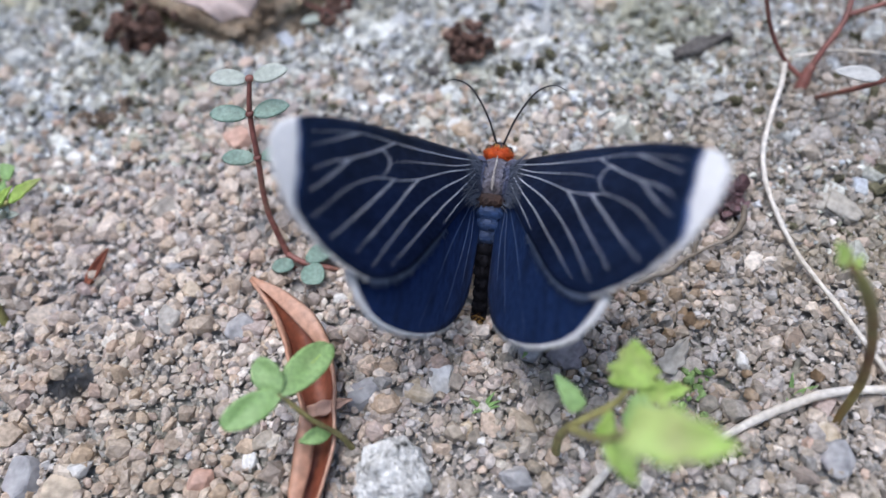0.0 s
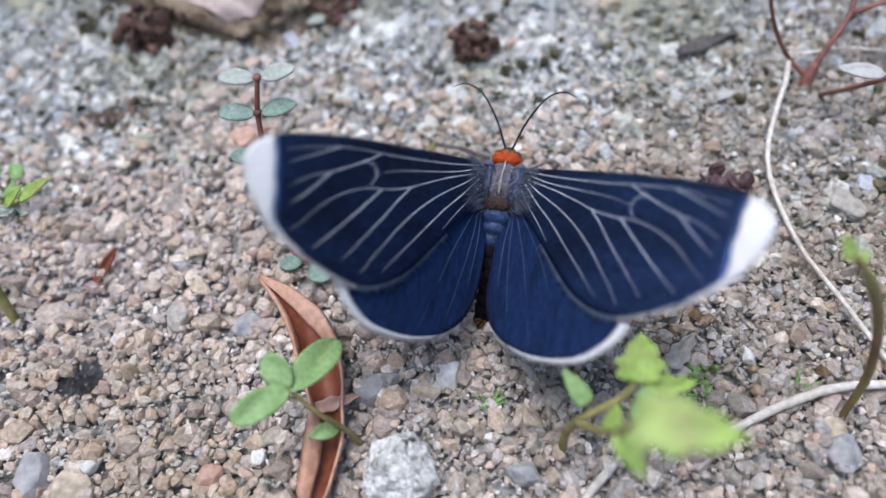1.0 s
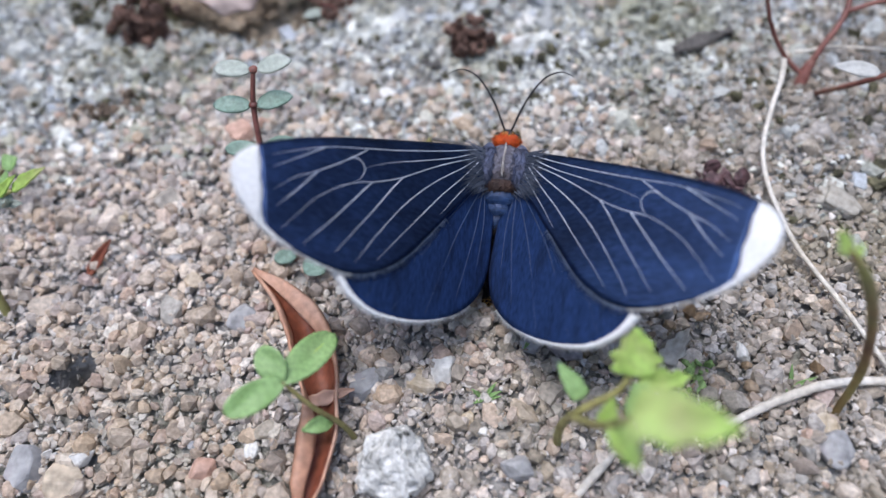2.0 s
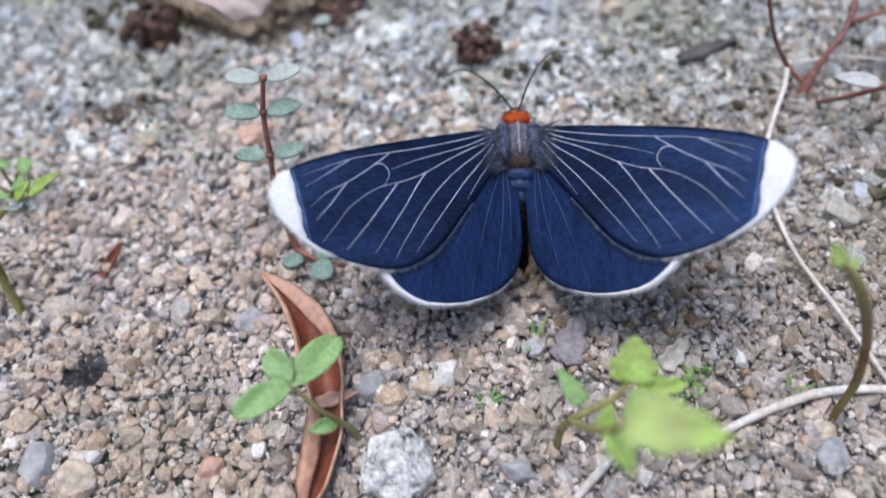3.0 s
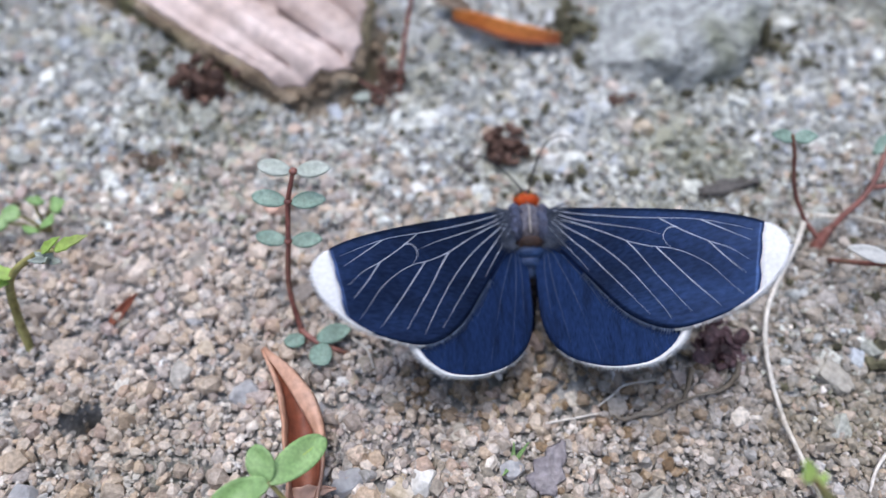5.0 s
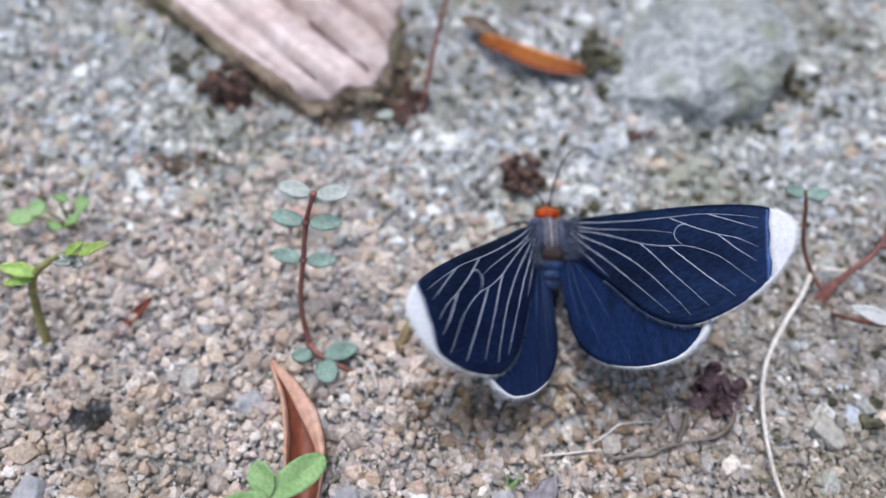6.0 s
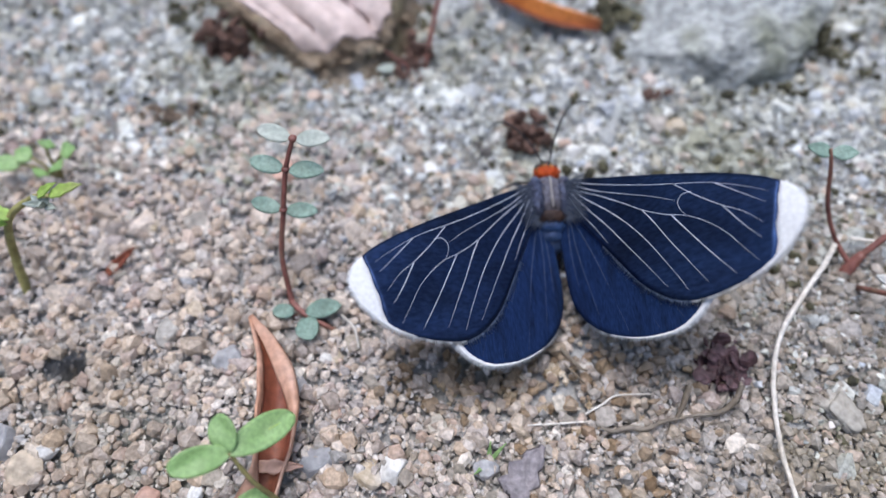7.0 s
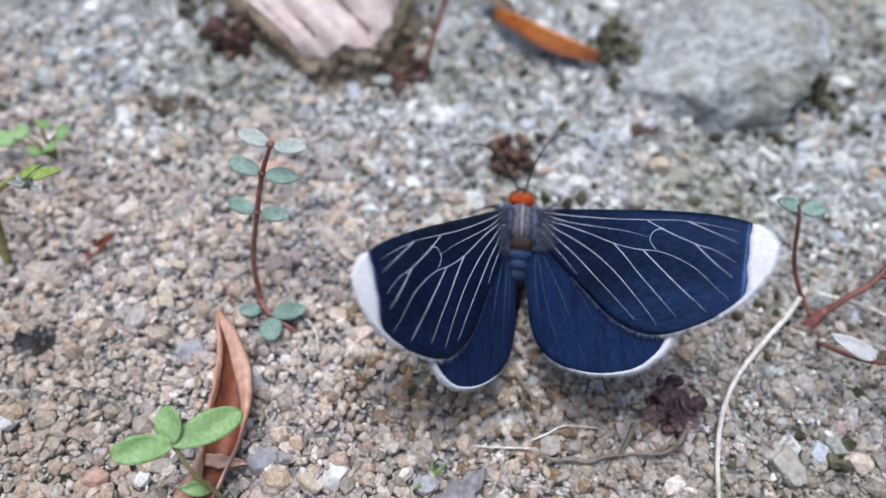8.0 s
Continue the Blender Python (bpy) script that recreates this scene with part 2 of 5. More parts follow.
CLOD = surface("dark_humus", [(0.05, 0.028, 0.022), (0.11, 0.06, 0.045), (0.17, 0.095, 0.07)], 700, 0.75, 0.8, 0.25, 4, 0.5)
GRIT = surface("grey_grit", [(0.16, 0.155, 0.13), (0.30, 0.295, 0.27), (0.42, 0.42, 0.40)], 500, 0.85, 0.8, 0.2, 4, 0.4)
LITTER = surface("brown_litter", [(0.084, 0.0595, 0.0420), (0.154, 0.112, 0.081), (0.210, 0.161, 0.119)], 600, 0.8, 0.8, 0.2, 4, 0.4)
PLUM = surface("plum_brown_crumb", [(0.0310, 0.0143, 0.0151), (0.087, 0.0440, 0.0476), (0.167, 0.107, 0.119)], 600, 0.55, 0.8, 0.25, 4, 0.45)
BARK = surface("weathered_pink_bark", [(0.485, 0.370, 0.336), (0.601, 0.490, 0.452), (0.660, 0.560, 0.536)], 120, 0.7, 0.4, 0.4, 8, 0.25, stretch=(1, 1, 1), stain=((0.30, 0.21, 0.17), 90, 0.6))
CRUST = surface("soil_crust", [(0.13, 0.09, 0.06), (0.28, 0.215, 0.15), (0.38, 0.32, 0.25)], 350, 0.9, 0.9, 0.5, 6, 0.5, stain=((0.12, 0.13, 0.04), 160, 0.6))
DRY = surface("dry_leaf", [(0.4724, 0.2295, 0.1387), (0.5647, 0.3206, 0.2221), (0.6369, 0.4165, 0.3220)], 200, 0.5, 0.5, 0.12, 9, 0.25, through=0.15, gloss=0.4)
# The leaf's own red, darkened by the trough's shade put into the colour.
DRY_IN = surface("dry_leaf_inside", [(0.1440, 0.0354, 0.0192), (0.2160, 0.0646, 0.0352), (0.2720, 0.0952, 0.0512)], 220, 0.55, 0.5, 0.12, 9, 0.3)
RUST = surface("orange_leaf", [(0.48, 0.14, 0.03), (0.64, 0.24, 0.06), (0.40, 0.14, 0.06)], 250, 0.4, 0.4, 0.12, 8, 0.3, through=0.15)
RED = surface("red_stem", [(0.141, 0.0504, 0.0420), (0.232, 0.0924, 0.0756), (0.193, 0.1092, 0.0756)], 500, 0.5, 0.4, 0.08, 5, 0.3)
TEAL = surface("blue_green_leaf", [(0.182, 0.273, 0.221), (0.234, 0.351, 0.286), (0.312, 0.429, 0.364)], 700, 0.5, 0.4, 0.06, 6, 0.25, through=0.25)
PALE = surface("pale_leaf", [(0.40, 0.46, 0.40), (0.54, 0.58, 0.53)], 600, 0.5, 0.3, 0.06, 6, 0.2, through=0.3)
SILVER = surface("silver_leaf", [(0.52, 0.52, 0.50), (0.66, 0.66, 0.63)], 500, 0.45, 0.3, 0.06, 6, 0.15, through=0.2)
GREEN = surface("fresh_leaf", [(0.253, 0.429, 0.149), (0.305, 0.487, 0.193), (0.378, 0.546, 0.245)], 500, 0.45, 0.35, 0.06, 8, 0.2, through=0.3)
LIME = surface("lime_leaf", [(0.386, 0.565, 0.120), (0.483, 0.678, 0.184), (0.555, 0.702, 0.240)], 450, 0.5, 0.3, 0.06, 7, 0.2, through=0.4, stain=((0.44, 0.42, 0.20), 350, 0.6))
OLIVE = surface("olive_stem", [(0.134, 0.118, 0.0448), (0.235, 0.213, 0.0840), (0.190, 0.123, 0.0672)], 400, 0.55, 0.4, 0.1, 6, 0.3)
YELLOW_STEM = surface("yellowish_stem", [(0.26, 0.23, 0.08), (0.38, 0.36, 0.14), (0.30, 0.22, 0.11)], 400, 0.55, 0.4, 0.1, 6, 0.3, through=0.15)
SHOOT = surface("mottled_shoot", [(0.15, 0.075, 0.04), (0.20, 0.13, 0.05), (0.20, 0.19, 0.06), (0.27, 0.29, 0.09)], 260, 0.5, 0.5, 0.1, 6, 0.3)
STRAW = surface("bleached_straw", [(0.50, 0.45, 0.38), (0.64, 0.60, 0.54), (0.70, 0.67, 0.62)], 300, 0.6, 0.5, 0.08, 8, 0.25)
TWIG = surface("pale_twig", [(0.153, 0.122, 0.0862), (0.230, 0.199, 0.164)], 400, 0.7, 0.5, 0.1, 6, 0.35)
MAUVE = surface("mauve_flake", [(0.17, 0.15, 0.165), (0.26, 0.235, 0.245), (0.21, 0.185, 0.19)], 500, 0.75, 0.8, 0.2, 5, 0.4)
FLAKE = surface("dark_wood_flake", [(0.0810, 0.0720, 0.0675), (0.1440, 0.1350, 0.1260)], 400, 0.8, 0.6, 0.15, 6, 0.4)
TAN = surface("tan_leaf_chip", [(0.352, 0.322, 0.271), (0.429, 0.410, 0.371)], 300, 0.7, 0.5, 0.12, 7, 0.3)
NAVY = surface("blue_black_wing_scales", [(0.0137, 0.0210, 0.0436), (0.0206, 0.0360, 0.0869), (0.0261, 0.0500, 0.125)], 160, 0.45, 0.3, 0.03, 14, 0.35, gloss=0.03, metal=0.85, stretch=(1.0, 2.2, 1))
INDIGO = surface("indigo_wing_scales", [(0.0125, 0.0220, 0.0558), (0.0179, 0.0379, 0.1092), (0.0206, 0.0439, 0.125)], 260, 0.5, 0.3, 0.03, 10, 0.4, gloss=0.05, metal=0.6, stretch=(4.0, 0.8, 1))
SNOW = surface("white_wing_scales", [(0.686, 0.695, 0.704), (0.757, 0.766, 0.774)], 500, 0.8, 0.5, 0.04, 9, 0.12, through=0.1)
HAZE = surface("blue_grey_hairs", [(0.045, 0.058, 0.090), (0.090, 0.108, 0.150)], 600, 0.7, 0.2, 0.02, 5, 0.3)
PALE_HAIR = surface("pale_blue_hairs", [(0.124, 0.170, 0.270), (0.198, 0.258, 0.375)], 600, 0.7, 0.2, 0.02, 5, 0.3)
VEIN = surface("pale_vein", [(0.350, 0.393, 0.478), (0.500, 0.542, 0.626)], 600, 0.6, 0.2, 0.02, 5, 0.3)
FUR = surface("grey_fur", [(0.0408, 0.0481, 0.0842), (0.0918, 0.1094, 0.183), (0.1020, 0.0919, 0.1123)], 500, 0.8, 0.8, 0.12, 6, 0.45, sheen=0.04)
DUSK_FUR = surface("grey_brown_fur", [(0.0263, 0.0215, 0.0252), (0.0788, 0.0702, 0.0840), (0.1125, 0.1131, 0.147), (0.0562, 0.0351, 0.0315)], 700, 0.8, 0.8, 0.12, 6, 0.5)
BROWN_FUR = surface("brown_fur", [(0.022, 0.013, 0.012), (0.060, 0.032, 0.024)], 900, 0.8, 0.8, 0.12, 6, 0.4)
GOLD = surface("golden_fur", [(0.34, 0.17, 0.03), (0.48, 0.28, 0.07)], 900, 0.75, 0.6, 0.1, 6, 0.3)
PALE_FUR = surface("pale_fur", [(0.22, 0.20, 0.19), (0.34, 0.32, 0.31), (0.20, 0.15, 0.11)], 900, 0.8, 0.8, 0.1, 6, 0.4)
FLAME = surface("orange_fur", [(0.38, 0.040, 0.004), (0.55, 0.085, 0.008)], 900, 0.7, 0.6, 0.1, 6, 0.3)
STEEL = surface("blue_black_scales", [(0.0110, 0.0220, 0.0550), (0.0220, 0.0528, 0.1375)], 500, 0.55, 0.6, 0.05, 8, 0.4, stretch=(0.4, 3, 1))
# Near black: the shade between the wings is put into this abdomen colour.
SHADED_FUR = surface("shaded_abdomen_fur", [(0.007, 0.007, 0.010), (0.014, 0.013, 0.016)], 800, 0.9, 0.5, 0.05, 5, 0.4, gloss=0.1)
INK = surface("black_chitin", [(0.012, 0.012, 0.016), (0.03, 0.028, 0.03)], 800, 0.45, 0.3, 0.04, 5, 0.3)


# ---- ground ----
def axis_steps(lo, hi, step):
    """Even steps over the place, and widening ones out to where the ground is no longer seen."""
    inner = list(np.arange(lo, hi, step))
    out = [12 * 1.5 ** k for k in range(14)]
    return [lo - o for o in reversed(out)] + inner + [inner[-1] + o for o in out]


def build_ground():
    xs, ys = axis_steps(-54, 60, 0.5), axis_steps(-10, 90, 0.5)
    verts = [(x * MM, y * MM, (height(x, y) - 0.4 + 0.34 * float(silt(x, y))) * MM) for y in ys for x in xs]
    w = len(xs)
    faces = [(j * w + i, j * w + i + 1, (j + 1) * w + i + 1, (j + 1) * w + i) for j in range(len(ys) - 1) for i in range(w - 1)]
    mesh = bpy.data.meshes.new("ground")
    mesh.from_pydata(verts, [], faces)
    mesh.materials.append(MUD)
    mesh.polygons.foreach_set("use_smooth", [True] * len(mesh.polygons))
    return tagged(new("ground", mesh), "grey-beige coarse sandy soil", "ground", kind="structure")


def build_backdrop():
    """An unseen ring, added to block the low sky so that raised wings reflect dark."""
    bm = bmesh.new()
    rings = []
    for z in np.linspace(-20, 340, 12):
        ring = []
        for a in np.linspace(0, 2 * math.pi, 96, endpoint=False):
            far = 430 + 22 * noise.noise(Vector((3 * math.cos(a), 3 * math.sin(a), z / 60))) + 0.12 * z
            ring.append(bm.verts.new((far * math.cos(a), 25 + far * math.sin(a), z + (22 * math.sin(a * 23) + 14 * math.sin(a * 41) if z > 300 else 0))))
        rings.append(ring)
    for a, b in zip(rings, rings[1:]):
        for k in range(96):
            bm.faces.new((a[k], a[k - 1], b[k - 1], b[k]))
    return tagged(part("backdrop", bm, HORIZON_RING), "unseen dull green ring added to darken the horizon", "verge", kind="structure")


def splinter(seed, points, lo=0.5, hi=0.85):
    """An angular grain: the hull of a few points on a flattened ball."""
    r = random.Random(seed)
    flat = (1, r.uniform(0.6, 0.95), r.uniform(lo, hi))
    bm = bmesh.new()
    for _ in range(points):
        d = Vector((r.gauss(0, 1), r.gauss(0, 1), r.gauss(0, 1))).normalized() * r.uniform(0.85, 1.05)
        bm.verts.new((d.x * flat[0], d.y * flat[1], d.z * flat[2]))
    hull = bmesh.ops.convex_hull(bm, input=bm.verts)
    bmesh.ops.delete(bm, geom=list({v for v in hull["geom_interior"] if isinstance(v, bmesh.types.BMVert)}), context="VERTS")
    bmesh.ops.recalc_face_normals(bm, faces=bm.faces)
    return bm


def prototypes(count, points, seed):
    out = []
    for k in range(count):
        bm = splinter(seed + k, points)
        bm.verts.index_update()
        out.append((np.array([v.co[:] for v in bm.verts]), np.array([[v.index for v in f.verts] for f in bm.faces])))
        bm.free()
    return out


def scatter(name, density, middle, spread, low, high, points, material, label, seed, sink, share):
    """Loose grains all over the seen ground, joined in one mesh."""
    gen = np.random.default_rng(seed)
    stones = prototypes(60, points, seed * 100)
    y = gen.uniform(-3, 84, int(density * 11000))
    x = gen.uniform(-64, 66, len(y))
    keep = (abs(x - 1) < 27 + 0.42 * y) & ((x + 23.6) ** 2 / 1.0 + (y - 17.1) ** 2 / 0.65 > 1.0)
    keep &= gen.random(len(x)) < share(silt(x, y), ochre(x, y), olive_brown(x, y))
    x, y = x[keep], y[keep]
    size = np.clip(middle * np.exp(spread * gen.standard_normal(len(x))), low, high)
    q = gen.standard_normal((len(x), 4))
    q /= np.linalg.norm(q, axis=1, keepdims=True)
    q[:, 1:3] *= 0.55
    q /= np.linalg.norm(q, axis=1, keepdims=True)
    a, b, c, d = q.T
    turn = np.stack([1 - 2 * (c * c + d * d), 2 * (b * c - d * a), 2 * (b * d + c * a), 2 * (b * c + d * a), 1 - 2 * (b * b + d * d), 2 * (c * d - b * a),
                     2 * (b * d - c * a), 2 * (c * d + b * a), 1 - 2 * (b * b + c * c)], 1).reshape(-1, 3, 3)
    pile = gen.uniform(0, 0.35, len(x)) * (middle / 0.4)
    kind = gen.integers(0, len(stones), len(x))
    verts, faces, first = [], [], 0
    for k in range(len(x)):
        v, f = stones[kind[k]]
        z = height(x[k], y[k]) + size[k] * sink + pile[k]
        verts.append((v * size[k]) @ turn[k].T + (x[k], y[k], z))
        faces.append(f + first)
        first += len(v)
    verts, faces = np.concatenate(verts) * MM, np.concatenate(faces)
    mesh = bpy.data.meshes.new(name)
    mesh.vertices.add(len(verts))
    mesh.vertices.foreach_set("co", verts.ravel())
    mesh.loops.add(faces.size)
    mesh.loops.foreach_set("vertex_index", faces.ravel())
    mesh.polygons.add(len(faces))
    mesh.polygons.foreach_set("loop_start", np.arange(0, faces.size, 3))
    mesh.polygons.foreach_set("use_smooth", [False] * len(faces))
    mesh.update(calc_edges=True)
    mesh.materials.append(material)
    return tagged(new(name, mesh), label, "gravel", kind="stuff")


ground = build_ground()
build_backdrop()
scatter("gravel", 3.6, 0.41, 0.34, 0.2, 1.1, 24, GRAIN, "loose angular grains of beige, tan and white gravel", 3, 0.1, lambda w, o, e: (1 - 0.9 * w) * (1 - 0.9 * o) * (1 - 0.75 * e))
scatter("silty_gravel", 2.9, 0.34, 0.55, 0.15, 1.4, 16, COOL_GRAIN, "pale grey grains half sunk in silt", 4, -0.02, lambda w, o, e: w * (1 - 0.8 * e))
scatter("stained_gravel", 3.6, 0.42, 0.32, 0.2, 0.9, 22, OCHRE_BROWN_GRAIN, "loose ochre-brown grains", 6, 0.15, lambda w, o, e: o)
scatter("earthy_gravel", 3.6, 0.37, 0.36, 0.17, 1.0, 20, EARTHY_GRAIN, "darker olive-brown grains", 8, 0.08, lambda w, o, e: e * (1 - 0.8 * o))
scatter("moss_specks", 0.45, 0.34, 0.4, 0.15, 0.8, 16, MOSS_AND_SHADE, "olive moss specks among the pale grains", 12, 0.3, lambda w, o, e: w)
scatter("sand", 12.0, 0.22, 0.32, 0.1, 0.4, 9, SAND, "fine beige sand between the gravel grains", 5, 0.35, lambda w, o, e: (1 - w) * (1 - o) * (1 - 0.8 * e))
scatter("silt", 11.0, 0.24, 0.32, 0.12, 0.42, 8, COOL_GRAIN, "fine pale grey silt", 10, 0.7, lambda w, o, e: w * (1 - 0.7 * e))
scatter("earthy_sand", 12.0, 0.24, 0.32, 0.12, 0.42, 8, EARTHY_GRAIN, "fine olive-brown sand", 9, 0.4, lambda w, o, e: e * (1 - o))


# ---- the moth ----
HINGE_X, HINGE_Z = 0.49, 0.68


def camber(u, v):
    """The wing's gentle arch."""
    s = u / 15
    return 0.55 * math.sin(math.pi * min(1, max(0, s))) * 0.6 + 0.10 * math.sin(0.9 * v + 0.5 * u) * s


def wing_grid(front, rear, s0, s1, n, m, drop=0.0, jag=0.0, seed=0):
    r = random.Random(seed)
    a, b = curve(front, 61), curve(rear, 61)
    pick = lambda c, s: np.array([np.interp(s * 60, range(61), c[:, k]) for k in range(2)])
    rows = []
    for i in range(n):
        row = []
        for j in range(m):
            s = s0 + (s1 - s0) * i / (n - 1)
            if jag and ((i == n - 1 and s1 < 1) or (i == 0 and s0 > 0)):
                s += jag * (0.45 * math.sin(j * 0.8 + 1) + 0.3 * noise.noise(Vector((j * 0.9, 2, 5))))
            p, q = pick(a, s), pick(b, s)
            u, v = p + (q - p) * j / (m - 1)
            row.append((u, v, camber(u, v) - drop))
        rows.append(row)
    return rows


def mirrored(bm, side):
    """Turns a right wing's mesh into a left one's."""
    if side < 0:
        bmesh.ops.scale(bm, vec=(-1, 1, 1), verts=bm.verts)
        bmesh.ops.reverse_faces(bm, faces=bm.faces)
    return bm


FORE_FRONT = [(0.2, 1.35), (2.9, 0.5), (6.4, -0.75), (9.7, -1.9), (12.2, -2.9), (13.8, -3.75), (14.75, -4.65), (15.15, -5.6)]
FORE_REAR = [(0.2, -0.7), (1.8, -2.35), (3.9, -5.3), (6.0, -7.95), (8.6, -9.25), (12.35, -8.5), (14.4, -7.05), (15.15, -5.7)]
HIND_FRONT = [(-0.2, -0.5), (1.2, -1.4), (2.5, -2.5), (3.7, -3.7), (4.9, -4.9), (6.0, -6.0), (7.0, -7.0), (7.9, -7.9), (8.55, -8.6), (9.05, -9.1)]
HIND_REAR = [(-0.38, -1.4), (-0.38, -4.0), (-0.3, -6.6), (0.42, -8.45), (1.95, -9.8), (4.2, -10.7), (6.5, -10.9), (7.95, -10.4), (8.7, -9.75), (9.05, -9.2)]
VEINS = [
    [(1.5, 0.75), (3.7, -0.3), (6.5, -1.45), (8.5, -2.15), (10.6, -2.85), (12.5, -3.8), (13.5, -4.4)],
    [(10.9, -3.0), (12.1, -4.0), (13.3, -5.0)],
    [(8.6, -2.25), (9.8, -3.4), (11.15, -4.5), (12.1, -5.15), (13.0, -6.1)],
    [(11.1, -4.5), (11.95, -5.85), (12.7, -6.85)],
    [(9.5, -3.05), (8.95, -3.0), (8.6, -3.4), (8.7, -3.9), (8.95, -4.3)],
    [(1.7, 0.4), (3.3, -0.6), (5.1, -1.5), (7.1, -2.45), (8.5, -3.25)],
    [(1.5, 0.2), (3.6, -1.1), (5.1, -2.15), (6.4, -3.1), (7.75, -3.85), (8.9, -4.3), (9.9, -4.95), (10.9, -5.9), (11.6, -6.95), (12.3, -8.0)],
    [(6.3, -3.05), (6.95, -4.1), (7.65, -5.4), (8.55, -6.9), (9.45, -8.4)],
    [(8.1, -4.05), (8.75, -5.05), (9.8, -6.65), (10.7, -7.9), (11.05, -8.4)],
    [(1.55, 0.05), (2.4, -0.85), (4.0, -2.3), (5.25, -3.65), (6.25, -5.0), (7.1, -6.4), (7.9, -7.8), (8.3, -8.6)],
    [(1.35, -0.05), (2.45, -1.6), (3.65, -3.1), (4.8, -4.75), (5.95, -6.4), (7.1, -8.1)],
    [(1.1, -0.35), (1.9, -1.7), (2.75, -2.95), (3.6, -4.3)],
]
HIND_VEINS = [[(0.45, -1.6), (0.3, -3.6), (0.5, -6.4)], [(0.6, -1.6), (0.9, -4.5), (1.7, -8.6)], [(0.7, -1.4), (2.2, -5.2), (3.6, -10.1)], [(0.9, -1.3), (3.6, -5.6), (5.6, -10.4)], [(2.5, -3.2), (5.6, -7.0), (7.2, -10.2)]]


def fringe(edge, s0, s1, count, length, drop, seed, width=0.05):
    """Short white hairs that stand off the wing's edge."""
    r = random.Random(seed)
    line = curve(edge, 121)
    bm = bmesh.new()
    for k in range(count):
        s = s0 + (s1 - s0) * (k + r.random()) / count
        i = min(119, max(1, int(s * 120)))
        p = line[i] + (line[i + 1] - line[i]) * (min(119.99, s * 120) - i)
        along = Vector((*(line[i + 1] - line[i - 1]), 0)).normalized()
        out = Vector((along.y, -along.x, 0)) if (along.y * (p[0] - 5) - along.x * (p[1] + 5)) > 0 else Vector((-along.y, along.x, 0))
        out = (out + along * r.uniform(-0.35, 0.35)).normalized()
        far = length * r.uniform(0.45, 1.2)
        z = camber(*p) - drop
        base = Vector((p[0], p[1], z)) - out * 0.12
        tip = base + out * (far + 0.12) + Vector((0, 0, r.uniform(-0.08, 0.06)))
        wide = along * width
        a, b, c = bm.verts.new(base - wide + Vector((0, 0, 0.02))), bm.verts.new(base + wide + Vector((0, 0, 0.02))), bm.verts.new(tip)
        d = bm.verts.new(base - Vector((0, 0, 0.05)))
        bm.faces.new((a, b, c)), bm.faces.new((b, d, c)), bm.faces.new((d, a, c)), bm.faces.new((a, d, b))
    return bm


def band(edge, s0, s1, width0, width1, drop, n=26):
    """A strip of white scales just inside an edge."""
    line = curve(edge, 121)
    rows = []
    for k in range(n):
        s = s0 + (s1 - s0) * k / (n - 1)
        i = min(119, max(1, int(s * 120)))
        p = line[i] + (line[i + 1] - line[i]) * (min(119.99, s * 120) - i)
        along = Vector((*(line[i + 1] - line[i - 1]), 0)).normalized()
        inward = Vector((-along.y, along.x, 0))
        if inward.dot(Vector((4.5 - p[0], -5 - p[1], 0))) < 0:
            inward = -inward
        w = width0 + (width1 - width0) * k / (n - 1)
        rows.append([(p[0] + inward.x * w * f, p[1] + inward.y * w * f, camber(*p) - drop) for f in (-0.1, 0.4, 1 + 0.35 * noise.noise(Vector((k * 0.7, 1, 9))))])
    return rows


def root_hairs(seed):
    """Fine hairs that fan out over the root of a forewing."""
    r = random.Random(seed)
    bm = bmesh.new()
    for _ in range(260):
        u, v = r.uniform(0.3, 1.7), r.uniform(-1.6, 1.0)
        a = math.atan2(v - 0.9, 2.4) + r.uniform(-0.2, 0.2)
        out = Vector((math.cos(a), math.sin(a), 0))
        side = Vector((-out.y, out.x, 0)) * 0.028
        base, tip = Vector((u, v, camber(u, v) + 0.03)), Vector((u, v, 0)) + out * r.uniform(0.7, 1.7)
        tip.z = camber(tip.x, tip.y) + r.uniform(0.06, 0.22)
        ring = [bm.verts.new(base + side), bm.verts.new(base - side), bm.verts.new(base + Vector((0, 0, 0.06)))]
        end = bm.verts.new(tip)
        for k in range(3):
            bm.faces.new((ring[k], ring[(k + 1) % 3], end))
    return bm


